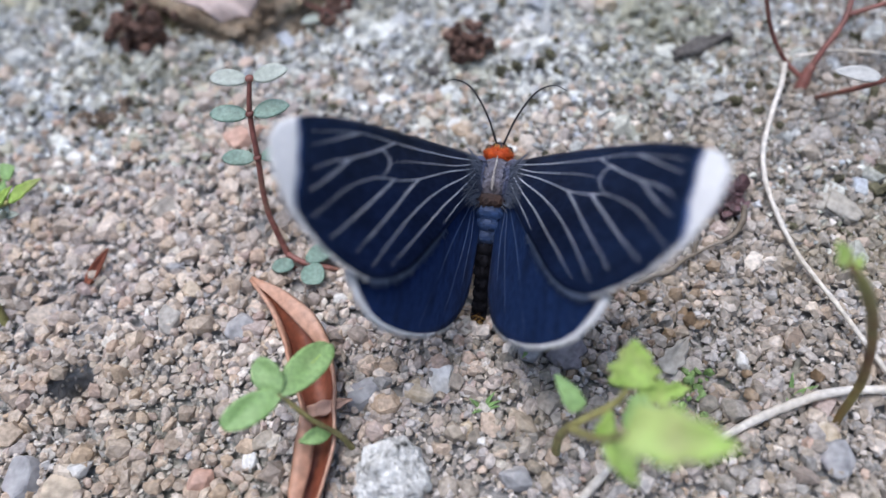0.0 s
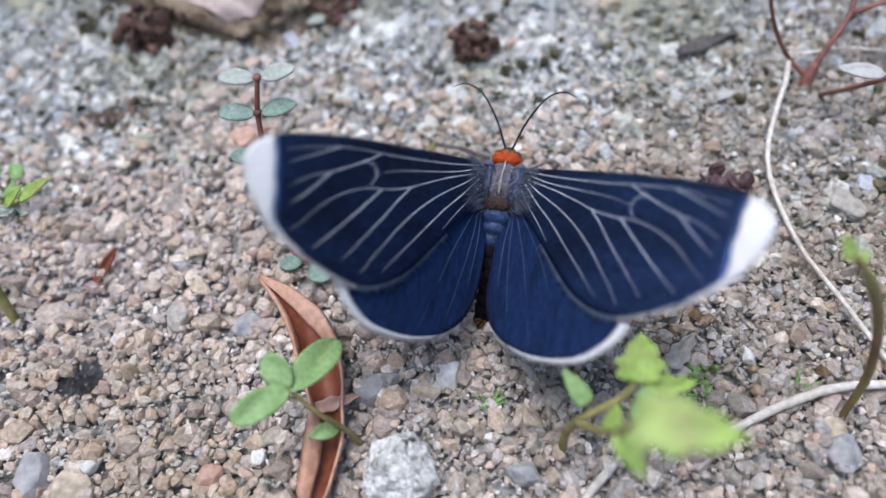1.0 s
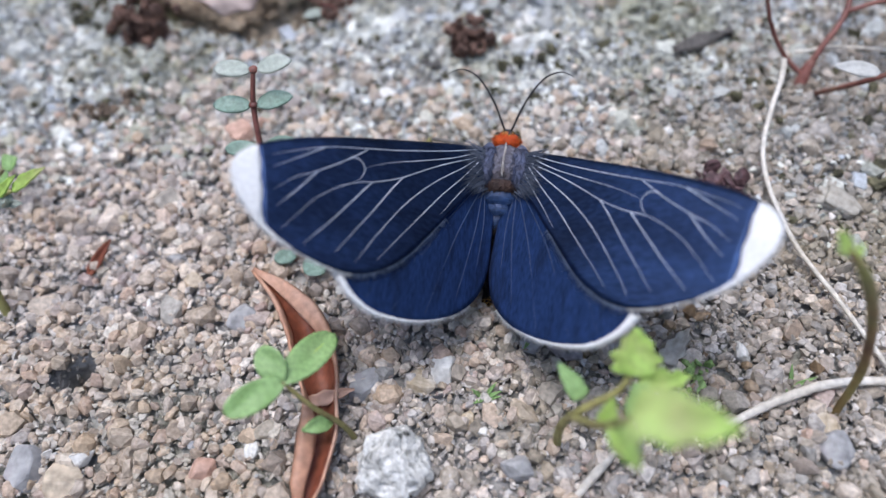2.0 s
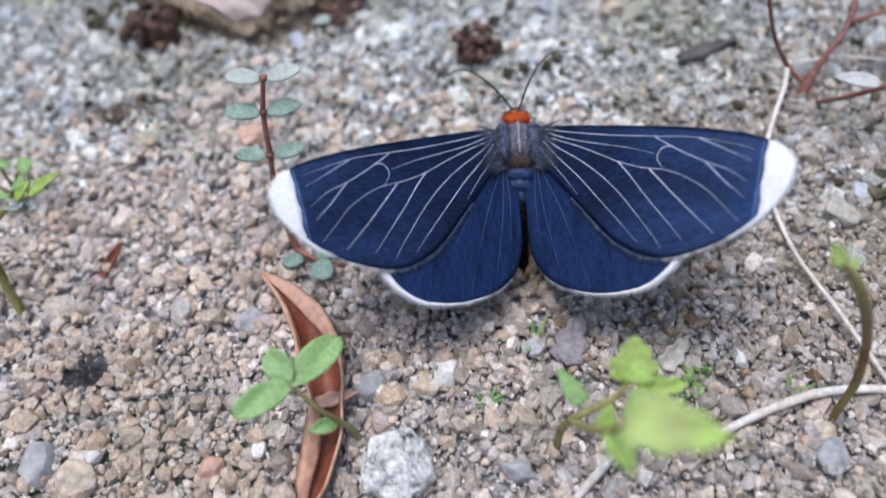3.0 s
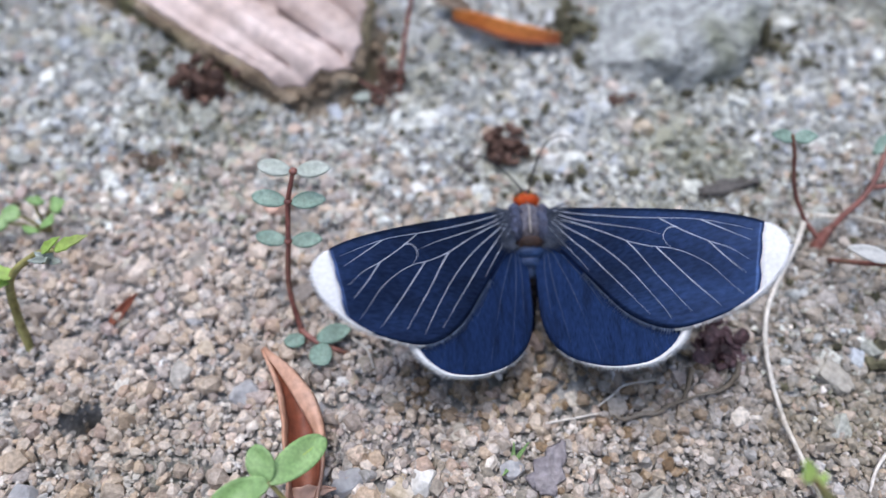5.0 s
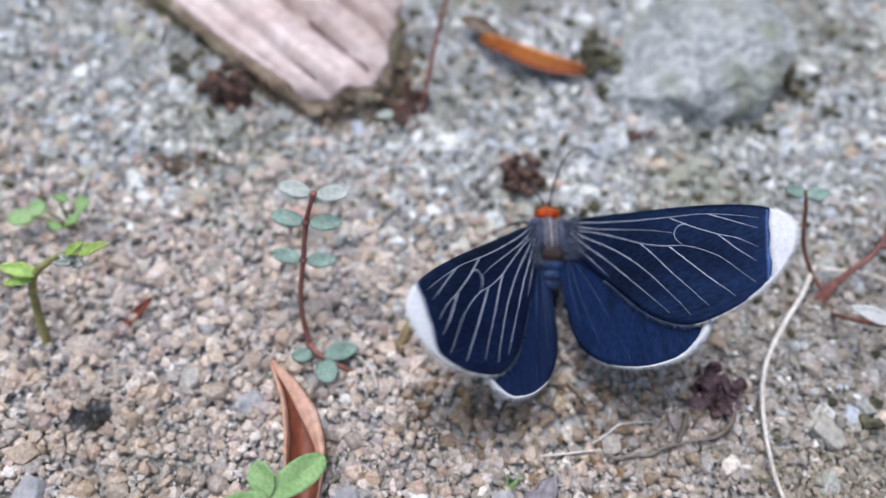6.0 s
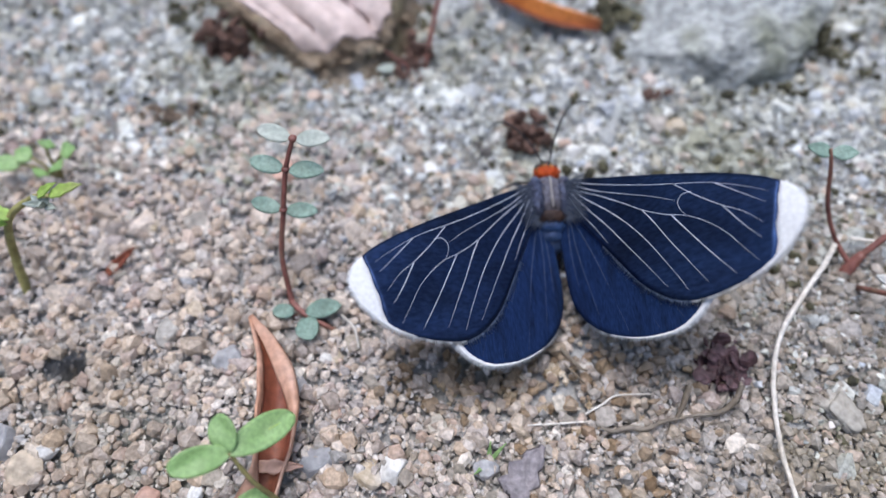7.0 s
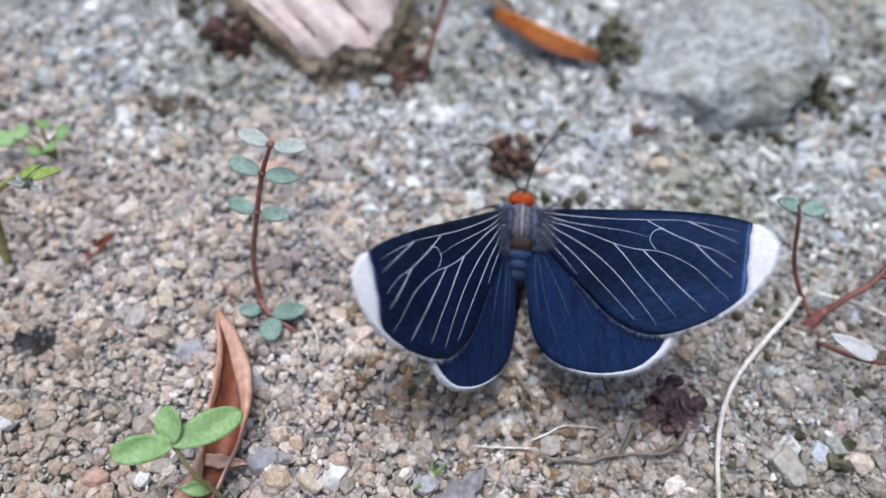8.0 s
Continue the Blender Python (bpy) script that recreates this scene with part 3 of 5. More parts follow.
def build_wing(side, moth):
    fore = part("forewing", mirrored(sheet(bmesh.new(), wing_grid(FORE_FRONT, FORE_REAR, 0, 0.757, 34, 22, 0, 0.008), 0.09), side), NAVY, moth, "blue-black forewing with pale veins")
    part("white_tip", mirrored(sheet(bmesh.new(), wing_grid(FORE_FRONT, FORE_REAR, 0.749, 0.995, 9, 22, 0.02, 0.008), 0.07), side), SNOW, fore, "white wing tip")
    part("white_edge", mirrored(sheet(bmesh.new(), band(FORE_REAR, 0.68, 0.80, 0.02, 0.24, -0.03), 0.06), side), SNOW, fore, "narrow white edge")
    part("fringe", mirrored(fringe(FORE_REAR, 0.56, 1.0, 420, 0.28, 0.05, 11, 0.032), side), SNOW, fore, "short white hairs")
    part("tip_fringe", mirrored(fringe(FORE_FRONT, 0.78, 1.0, 90, 0.22, 0.06, 12), side), SNOW, fore, "short white hairs")
    part("hind_hairs", mirrored(fringe(FORE_REAR, 0.24, 0.56, 210, 0.5, 0.04, 13, 0.010), side), PALE_HAIR, fore, "short pale blue hairs")
    part("root_hairs", mirrored(root_hairs(17), side), HAZE, fore, "fine blue-grey hairs at the wing root")
    for line in VEINS:
        path = [(u, v, camber(u, v) + 0.055) for u, v in line]
        part("vein", mirrored(tube(bmesh.new(), path, [0.037, 0.025, 0.006], 5, 24), side), VEIN, fore)
    hind = part("hindwing", mirrored(sheet(bmesh.new(), wing_grid(HIND_FRONT, HIND_REAR, 0, 1, 30, 18, 0.28), 0.09), side), INDIGO, moth, "blue-black hindwing with a white edge")
    part("white_edge", mirrored(sheet(bmesh.new(), band(HIND_REAR, 0.99, 0.46, 0.34, 0.02, 0.235, 70), 0.06), side), SNOW, hind, "white outer edge")
    part("fringe", mirrored(fringe(HIND_REAR, 0.36, 1.0, 460, 0.28, 0.31, 14, 0.034), side), SNOW, hind, "short white hairs")
    for line in HIND_VEINS:
        path = [(u, v, camber(u, v) - 0.235) for u, v in line]
        part("vein", mirrored(tube(bmesh.new(), path, [0.04, 0.035, 0.015], 5, 14), side), STEEL, hind)
    return fore, hind


def fur(bm, center, radii, count, length, seed, lift=0.6, back=0.6):
    """Fine hairs that lie back over a rounded body."""
    r = random.Random(seed)
    for _ in range(count):
        d = Vector((r.gauss(0, 1), r.gauss(0, 1), r.gauss(0, 1) * 0.8)).normalized()
        p = Vector(center) + Vector([d[k] * radii[k] for k in range(3)]) * 0.96
        out = (d * lift + Vector((r.uniform(-0.2, 0.2), -back, 0.1))).normalized()
        side = out.orthogonal().normalized() * 0.035
        low = out.cross(side).normalized() * 0.035
        tip = bm.verts.new(p + out * length * r.uniform(0.6, 1.2))
        ring = [bm.verts.new(p + side), bm.verts.new(p - side * 0.5 + low), bm.verts.new(p - side * 0.5 - low)]
        for k in range(3):
            bm.faces.new((ring[k], ring[(k + 1) % 3], tip))
    return bm


def ball(center, radii, detail=3):
    bm = bmesh.new()
    bmesh.ops.create_icosphere(bm, subdivisions=detail, radius=1)
    bmesh.ops.scale(bm, vec=radii, verts=bm.verts)
    bmesh.ops.translate(bm, vec=center, verts=bm.verts)
    return bm


def build_moth():
    moth = thing("moth", 3.4, 24.1, 4.8, "blue-black moth with white wing tips and an orange collar", "moth")
    part("thorax", fur(ball((0, 0.2, 0.45), (1.35, 1.75, 1.0)), (0, 0.2, 0.45), (1.35, 1.75, 1.0), 1500, 0.3, 1, 0.25, 1.0), DUSK_FUR, moth, "grey-brown furry thorax")
    for side in (-1, 1):
        pad = fur(ball((side * 0.98, 0.3, 0.98), (0.58, 1.45, 0.42)), (side * 0.98, 0.3, 0.98), (0.58, 1.45, 0.42), 1100, 0.5, 5 + side, 0.45, 0.9)
        part("shoulder_flap", pad, FUR, moth, "blue-grey shoulder flap")
    part("stripe", tube(bmesh.new(), [(0.0, 1.75, 1.1), (0.03, 1.2, 1.32), (0.0, 0.5, 1.46), (0.0, -0.3, 1.45), (0.02, -0.8, 1.36)], [0.05, 0.075, 0.06, 0.11, 0.05], 6, 16, 0.15), PALE_FUR, moth, "pale fur stripe")
    part("thorax_tuft", fur(ball((0, -1.2, 0.72), (1.05, 0.55, 0.62)), (0, -1.2, 0.72), (1.05, 0.55, 0.62), 700, 0.32, 2, 0.3, 1.0), BROWN_FUR, moth, "dark brown tuft")
    part("collar", fur(ball((0, 2.2, 0.42), (0.8, 0.42, 0.52)), (0, 2.2, 0.42), (0.8, 0.42, 0.52), 700, 0.28, 3, 1.0, 0.1), FLAME, moth, "bright orange furry collar")
    part("collar_fringe", fur(ball((0, 2.45, 0.36), (0.72, 0.26, 0.42), 2), (0, 2.45, 0.36), (0.74, 0.28, 0.44), 260, 0.3, 9, 1.0, -0.3), GOLD, moth, "golden hairs before the collar")
    part("head", ball((0, 2.75, 0.35), (0.55, 0.42, 0.45)), INK, moth, "small black head")
    feelers = []
    for s in (-1, 1):
        part("eye", ball((s * 0.6, 2.6, 0.42), (0.26, 0.3, 0.3), 2), INK, moth)
        feeler = tube(bmesh.new(), [(s * 0.2, 2.85, 0.7), (s * 0.9, 4.1, 1.9), (s * 1.9, 5.2, 2.9), (s * 2.9, 5.5, 3.3), (s * 3.7, 5.1, 3.4)], [0.07, 0.062, 0.045, 0.025], 6, 26, 0.12)
        feelers.append(part("antenna", feeler, INK, moth, "thin black antenna"))
    # Segments from the fourth on are coloured dark for the shade between the wings.
    for k in range(10):
        f = k / 9
        center, radii = (0, -1.75 - 5.1 * f, 0.4 - 3.6 * f), (1.05 - 0.9 * min(1, 1.5 * f) ** 0.8 * 0.62, 0.58, 0.7 - 0.4 * f)
        part("abdomen_segment", fur(ball(center, radii, 3), center, radii, 260, 0.26, 40 + k, 0.08, 1.0), STEEL if k < 3 else SHADED_FUR, moth, "blue-black banded segment" if k < 3 else "rear segment darkened for the shade between the wings")
    part("tail_tuft", fur(ball((0, -7.05, -3.2), (0.26, 0.3, 0.24), 2), (0, -7.05, -3.2), (0.28, 0.32, 0.26), 160, 0.3, 4), GOLD, moth, "small golden tail tuft")
    for s in (-1, 1):
        for y, fx, fy in ((1.5, 3.6, 2.6), (0.4, 5.2, 0.2), (-0.6, 4.6, -4.2)):
            leg = tube(bmesh.new(), [(s * 0.5, y, 0.0), (s * fx * 0.5, y + (fy - y) * 0.45, -0.5), (s * fx * 0.72, y + (fy - y) * 0.75, -1.9), (s * fx, fy, -4.0)], [0.13, 0.10, 0.08, 0.05], 6, 16, 0.08)
            part("leg", leg, INK, moth, "thin black leg")
    return moth, build_wing(-1, moth), build_wing(1, moth), feelers


moth, left_wing, right_wing, antennae = build_moth()


# ---- plants ----
def build_red_seedling():
    base = thing("red_stemmed_seedling", -9.4, 23.0, height(-9.4, 23.0), "small seedling with a red stem and paired round blue-green leaves", "seedling")
    nodes_at = [(-0.75, 1.1, 0.9), (-1.3, 2.7, 3.6), (-1.05, 4.3, 6.7), (-0.95, 5.9, 8.8), (-0.5, 7.0, 10.5)]
    part("stem", tube(bmesh.new(), [(-0.3, -0.1, -0.3), *nodes_at], [0.24, 0.2, 0.18, 0.165, 0.14], 8, 36, 0.05), RED, base, "reddish-brown upright stem")
    for p in nodes_at[2:]:
        part("node", ball(p, (0.27, 0.27, 0.22), 2), RED, base)
    pairs = [(nodes_at[2], 1.95, 1.05, TEAL, 0.15), (nodes_at[3], 2.15, 1.15, TEAL, 0.2), (nodes_at[4], 2.05, 1.1, PALE, 0.3)]
    for (x, y, z), length, width, m, rise in pairs:
        for s in (-1, 1):
            g = leaf_grid((x + s * 0.2, y, z), (x + s * (length + 0.2), y + 0.25, z + rise * length * 0.4), width, (0, -0.25, 1), 0.12, 0.12, 0.95, full=0.52)
            part("leaf", sheet(bmesh.new(), g, 0.1), m, base)
    for ax, ay, az, bx, by, bz, w in ((0.5, 0.3, 0.8, 2.8, 0.9, 1.4, 1.3), (-0.3, 0.2, 0.8, -1.6, -0.2, 1.1, 1.05), (0.5, -0.2, 0.8, 1.5, -1.7, 1.2, 1.6)):
        part("leaf", sheet(bmesh.new(), leaf_grid((ax, ay, az), (bx, by, bz), w, (0, -0.2, 1), 0.1, 0.08, 0.95, full=0.52), 0.1), TEAL, base)
    part("runner", tube(bmesh.new(), [(-0.7, 0.9, 0.8), (0.4, 0.2, 0.6), (1.9, -0.3, 0.5), (2.6, -0.4, 0.2)], [0.2, 0.2, 0.15], 7, 14, 0.06), RED, base, "dark red runner")


def build_sprout():
    base = thing("green_sprout", -6.6, 10.9, height(-6.6, 10.9), "fresh green sprout with three oval leaves beside a curled dry leaf", "sprout")
    j = (-2.4, 1.5, 6.1)
    part("stem", tube(bmesh.new(), [(0.5, -0.3, -0.4), (-0.1, 0.2, 2.2), (-1.2, 0.6, 4.4), j], [0.18, 0.16, 0.14, 0.11], 8, 20, 0.05), OLIVE, base, "olive stem")
    for tip, width, m in (((0.1, 4.4, 5.0), 1.75, GREEN), ((-5.0, 0.0, 6.7), 1.5, GREEN), ((-3.3, 3.1, 7.0), 1.45, GREEN)):
        part("leaf", sheet(bmesh.new(), leaf_grid(j, tip, width, (0, -0.35, 1), 0.2, 0.12, 1.1, n=23, m=9, full=0.43), 0.1), m, base)
        part("midrib", tube(bmesh.new(), [(j[0] + (tip[0] - j[0]) * f, j[1] + (tip[1] - j[1]) * f, j[2] + (tip[2] - j[2]) * f - 0.05 - 0.1 * 4.4 * (f - 0.35) ** 2) for f in (0, 0.35, 0.7, 0.95)], [0.09, 0.05], 5, 8), LIME, base)
    part("leaf", sheet(bmesh.new(), leaf_grid((-0.5, 0.4, 2.6), (-2.0, -0.2, 3.4), 0.9, (0, -0.3, 1), 0.2, 0.1, 0.8), 0.1), GREEN, base)


def build_lime_plant():
    base = thing("lime_green_weed", 4.8, 9.1, height(4.8, 9.1), "young lime-green weed with lobed leaves on yellowish stalks", "weed")
    part("stem", tube(bmesh.new(), [(0, 0.1, -0.4), (-0.1, 0.2, 3.0), (0.3, 0.0, 6.0), (2.1, 0.2, 8.0), (2.8, 0.9, 9.0)], [0.24, 0.22, 0.19, 0.14], 8, 24, 0.06), YELLOW_STEM, base, "yellowish stalk")
    part("side_stem", tube(bmesh.new(), [(0.1, 0.1, 5.4), (0.7, -1.4, 8.6), (0.7, -2.4, 12.0), (0.8, -3.1, 15.8)], [0.2, 0.17, 0.12], 8, 18, 0.06), YELLOW_STEM, base, "yellowish side stalk")
    leaves = [((2.7, 0.5, 8.9), (3.2, 2.3, 9.9), 2.2, LIME, 0.16), ((0.6, 0.3, 7.2), (-0.3, 1.8, 8.1), 1.0, GREEN, 0.05), ((3.0, 0.2, 8.7), (5.6, 0.4, 8.2), 1.0, LIME, 0.3),
              ((0.5, -3.0, 15.7), (3.6, -4.3, 16.6), 1.9, LIME, 0.12), ((2.2, -0.5, 9.0), (3.5, -1.4, 9.9), 1.6, GREEN, 0.1), ((0.7, -2.4, 12.0), (1.3, -4.2, 11.8), 1.1, LIME, 0.12),
              ((1.0, -1.5, 8.6), (1.5, -0.6, 9.4), 0.9, LIME, 0.1)]
    for a, b, w, m, lobes in leaves:
        part("leaf", sheet(bmesh.new(), leaf_grid(a, b, w, (0.1, -0.3, 1), 0.2, 0.15, 0.55, lobes, 21, 9), 0.1), m, base)


def build_curved_stem():
    base = thing("bent_green_shoot", 20.0, 9.2, height(20.0, 9.2), "bent olive-brown shoot with a small green tip beside dry straw", "shoot")
    part("stem", tube(bmesh.new(), [(0.0, -0.3, -0.5), (0.45, 0.8, 3.0), (0.0, 1.6, 6.0), (-1.1, 2.1, 9.0), (-2.7, 2.4, 12.0), (-4.2, 2.7, 14.0)], [0.2, 0.23, 0.23, 0.27, 0.27, 0.12], 10, 34, 0.09), SHOOT, base, "olive-brown curving stem")
    for a, b, w in (((-4.1, 2.6, 13.8), (-4.7, 3.2, 14.8), 0.6), ((-3.7, 2.6, 13.3), (-3.4, 3.0, 13.8), 0.4), ((-4.2, 2.6, 13.9), (-4.8, 2.7, 14.4), 0.4)):
        part("leaf", sheet(bmesh.new(), leaf_grid(a, b, w, (0, -0.4, 1), 0.3, 0.1, 0.8), 0.09), LIME, base)


def build_branching_plant():
    base = thing("branching_red_weed", 27.0, 33.2, height(27.0, 33.2), "low branching weed with dark red stalks and bluish round leaves", "weed")
    part("root_stock", tube(bmesh.new(), [(-0.1, -0.8, -0.4), (0.2, -0.1, 0.7), (0.7, 0.5, 1.7)], [0.5, 0.45, 0.3], 8, 10, 0.12), RED, base, "short red root stock")
    part("upright_stalk", tube(bmesh.new(), [(0.2, 0.0, 0.8), (-1.2, 1.1, 2.0), (-2.8, 1.8, 4.5), (-3.9, 2.7, 7.5), (-4.3, 3.3, 8.5)], [0.18, 0.16, 0.14, 0.1], 7, 22, 0.05), RED, base)
    part("main_stalk", tube(bmesh.new(), [(0.6, 0.4, 1.5), (1.3, 1.0, 2.4), (3.0, 2.6, 4.0), (4.7, 6.2, 5.5), (5.2, 7.1, 6.0)], [0.24, 0.22, 0.19, 0.14], 7, 24, 0.05), RED, base)
    part("side_stalk", tube(bmesh.new(), [(3.0, 2.6, 4.0), (5.2, 2.6, 4.6), (7.5, 2.4, 5.0), (9.6, 3.0, 5.2)], [0.19, 0.16, 0.12], 7, 16, 0.05), RED, base)
    part("trailing_stalk", tube(bmesh.new(), [(0.6, -1.5, 0.5), (1.8, -3.9, 4.0), (3.7, -4.2, 5.4), (5.2, -3.4, 6.0), (8.5, -2.6, 6.2)], [0.18, 0.18, 0.18, 0.14], 7, 22, 0.05), RED, base)
    for a, b, w, m in (((1.9, -4.3, 5.1), (-0.9, -3.6, 5.5), 1.1, SILVER), ((2.5, -4.2, 5.3), (4.6, -2.9, 5.6), 1.0, SILVER), ((-4.1, 3.2, 8.2), (-5.6, 3.4, 8.4), 1.0, TEAL), ((-4.1, 3.2, 8.2), (-2.5, 3.4, 8.4), 1.0, TEAL),
                       ((5.8, 2.5, 4.7), (6.7, -0.3, 4.2), 1.7, TEAL), ((4.9, 6.3, 5.6), (3.4, 5.0, 5.0), 1.2, TEAL), ((4.9, 6.3, 5.6), (6.8, 4.4, 5.2), 1.2, TEAL), ((8.0, 2.6, 5.1), (9.0, 4.8, 5.4), 1.4, PALE), ((5.2, 7.0, 6.0), (7.4, 7.4, 6.2), 1.2, TEAL)):
        part("leaf", sheet(bmesh.new(), leaf_grid(a, b, w, (0, -0.3, 1), 0.15, 0.1, 0.8), 0.1), m, base)


def build_fern_sprout():
    base = thing("bent_yellow_green_sprout", -28.9, 21.8, height(-28.9, 21.8), "bent yellow-green sprout with narrow leaves and a curled pale bud", "sprout")
    part("stem", tube(bmesh.new(), [(0.2, -0.2, -0.4), (0.3, 1.2, 3.0), (1.0, 2.3, 6.0), (3.3, 3.0, 8.0), (5.0, 2.9, 8.9)], [0.3, 0.28, 0.22, 0.14], 8, 24, 0.06), YELLOW_STEM, base, "yellow-green bent stem")
    for a, b, w in (((5.0, 2.9, 8.9), (7.3, 3.3, 10.1), 0.75), ((4.0, 2.9, 8.5), (5.4, 3.4, 9.6), 0.6), ((1.4, 2.4, 6.4), (-0.9, 2.2, 7.2), 1.0), ((1.0, 2.3, 6.0), (-0.6, 1.4, 6.2), 0.8)):
        part("leaf", sheet(bmesh.new(), leaf_grid(a, b, w, (0, -0.3, 1), 0.25, 0.15, 0.7, 0.12), 0.09), LIME, base)
    for k in range(5):
        a = k * 1.3
        part("bud_scale", sheet(bmesh.new(), leaf_grid((4.4, 2.6, 8.0), (4.4 + 0.8 * math.cos(a), 2.5 + 0.6 * math.sin(a), 8.2 + 0.25 * k), 0.5, (0, -0.3, 1), 0.4, 0.3, 0.8), 0.08), PALE, base)


def build_clover_sprout():
    base = thing("small_green_rosette", -30.6, 31.2, height(-30.6, 31.2), "small rosette of fresh green leaves on the gravel", "sprout")
    for k, (x, y, z) in enumerate(((-2.3, 0.2, 2.3), (0.1, 0.9, 3.2), (1.8, 0.8, 2.9), (1.5, -0.7, 2.7), (-0.3, -1.0, 1.9), (-3.4, -0.8, 2.2))):
        part("stalk", tube(bmesh.new(), [(0, 0, -0.3), (x * 0.3, y * 0.3, z * 0.7), (x * 0.6, y * 0.6, z)], [0.14, 0.1], 6, 8), OLIVE, base)
        part("leaf", sheet(bmesh.new(), leaf_grid((x * 0.6, y * 0.6, z), (x * 1.15, y * 1.25, z + 0.3), 1.4, (0, -0.2, 1), 0.15, 0.12, 0.85), 0.1), GREEN, base)


def build_thin_red_shoot():
    base = thing("thin_red_shoot", -5.4, 46.6, height(-5.4, 46.6), "thin red shoot with two bluish leaves near a dark clod", "shoot")
    part("stem", tube(bmesh.new(), [(0, 0, -0.4), (0.2, 2.6, 2.6), (0.9, 6.4, 6.4), (1.9, 9.6, 9.5)], [0.22, 0.2, 0.16], 7, 20, 0.06), RED, base, "thin dark red stem")
    for a, b, w in (((-3.9, 1.0, 1.9), (-7.2, 1.7, 2.9), 2.3), ((-2.2, 0.2, 0.6), (-3.8, -0.9, 1.2), 1.0), ((1.6, 8.6, 8.6), (3.6, 8.9, 9.0), 1.4)):
        part("leaf", sheet(bmesh.new(), leaf_grid(a, b, w, (0, -0.2, 1), 0.12, 0.08, 0.85), 0.1), PALE, base)
    part("runner", tube(bmesh.new(), [(0, 0, 0.2), (-1.8, 0.4, 0.9), (-4.0, 1.0, 1.9)], [0.14, 0.1], 6, 8), RED, base)


def build_grass_sprout(x, y, seed, blades, tall):
    r = random.Random(seed)
    base = thing("grass_sprout", x, y, height(x, y), "tiny green grass sprout between the grains", "sprout", "grass sprouts")
    for _ in range(blades):
        a, far = r.uniform(0, 6.3), r.uniform(0.3, 0.9) * tall
        tip = (far * math.cos(a), far * math.sin(a), tall * r.uniform(0.7, 1.1))
        part("blade", sheet(bmesh.new(), leaf_grid((0, 0, -0.1), tip, 0.28, (-math.cos(a), -math.sin(a), 0.5), 0.3, 0.15, 0.6), 0.06), GREEN, base)


build_grass_sprout(4.5, 15.7, 1, 3, 1.5)
build_grass_sprout(1.1, 12.3, 2, 7, 1.1)
build_grass_sprout(18.4, 10.9, 3, 3, 1.4)
build_red_seedling()
build_sprout()
build_lime_plant()
build_curved_stem()
build_branching_plant()
build_fern_sprout()
build_clover_sprout()
build_thin_red_shoot()


# ---- dry leaves, bark, straw ----
def build_curled_leaf():
    base = thing("curled_dry_leaf", -8.2, 15.0, height(-8.2, 15.0) + 0.55, "curled reddish-brown dry leaf lying folded on the gravel", "dry leaf")
    n = 40
    spine = curve([(-4.1, 7.2, 0.4), (-2.1, 5.0, 0.3), (-0.65, 2.6, 0.3), (0.05, 0.0, 0.35), (0.25, -2.2, 0.4), (-0.05, -4.7, 0.35), (-0.9, -7.6, 0.4)], n)
    across = []
    for k in range(n):
        along = spine[min(k + 1, n - 1)] - spine[max(k - 1, 0)]
        across.append(Vector((-along[1], along[0], 0)).normalized())
    half = np.interp(np.linspace(0, 1, n), [0, 0.1, 0.28, 0.42, 0.6, 0.66, 0.8, 0.95, 1], [0.12, 0.5, 1.06, 1.22, 1.0, 0.88, 1.05, 0.8, 0.4])
    over = np.interp(np.linspace(0, 1, n), [0, 0.1, 0.3, 0.42, 0.52, 1], [0.80, 0.66, 0.50, 0.26, 0.07, 0.04])
    turn = np.interp(np.linspace(0, 1, n), [0, 0.1, 0.3, 0.55, 0.66, 0.76, 1], [0.24, 0.2, 0.13, 0.05, 0.1, 0.48, 0.5])

    def rib(k, f, z):
        w = half[k]
        q = Vector(spine[k]) + across[k] * (w * f)
        return (q.x, q.y, q.z + z + 0.05 * math.sin(k * 0.9 + 3 * f))

    part("trough", sheet(bmesh.new(), [[rib(k, f, 1.05 * half[k] * abs(f) ** 2.2) for f in np.linspace(-1, 1, 11)] for k in range(n)], 0.12), DRY_IN, base, "reddish inside, darkened for the shade in the trough")
    part("folded_flap", sheet(bmesh.new(), [[rib(k, 1.04 - 2 * over[k] * f, half[k] * (1.0 + 0.28 * math.sin(math.pi * f ** 0.6) - 0.12 * f)) for f in np.linspace(0, 1, 9)] for k in range(n)], 0.13), DRY, base, "light brown folded flap")
    part("folded_flap", sheet(bmesh.new(), [[rib(k, -1.04 + 2 * turn[k] * f, half[k] * (1.05 + 0.35 * math.sin(math.pi * f ** 0.7) - 0.2 * f)) for f in np.linspace(0, 1, 7)] for k in range(n)], 0.13), DRY, base, "light brown folded flap")
    part("torn_corner", sheet(bmesh.new(), leaf_grid((-0.6, -2.2, 1.0), (2.1, -1.7, 1.0), 0.8, (0, -0.3, 1), 0.3, 0.1, 0.6, 0.15), 0.12), DRY, base)


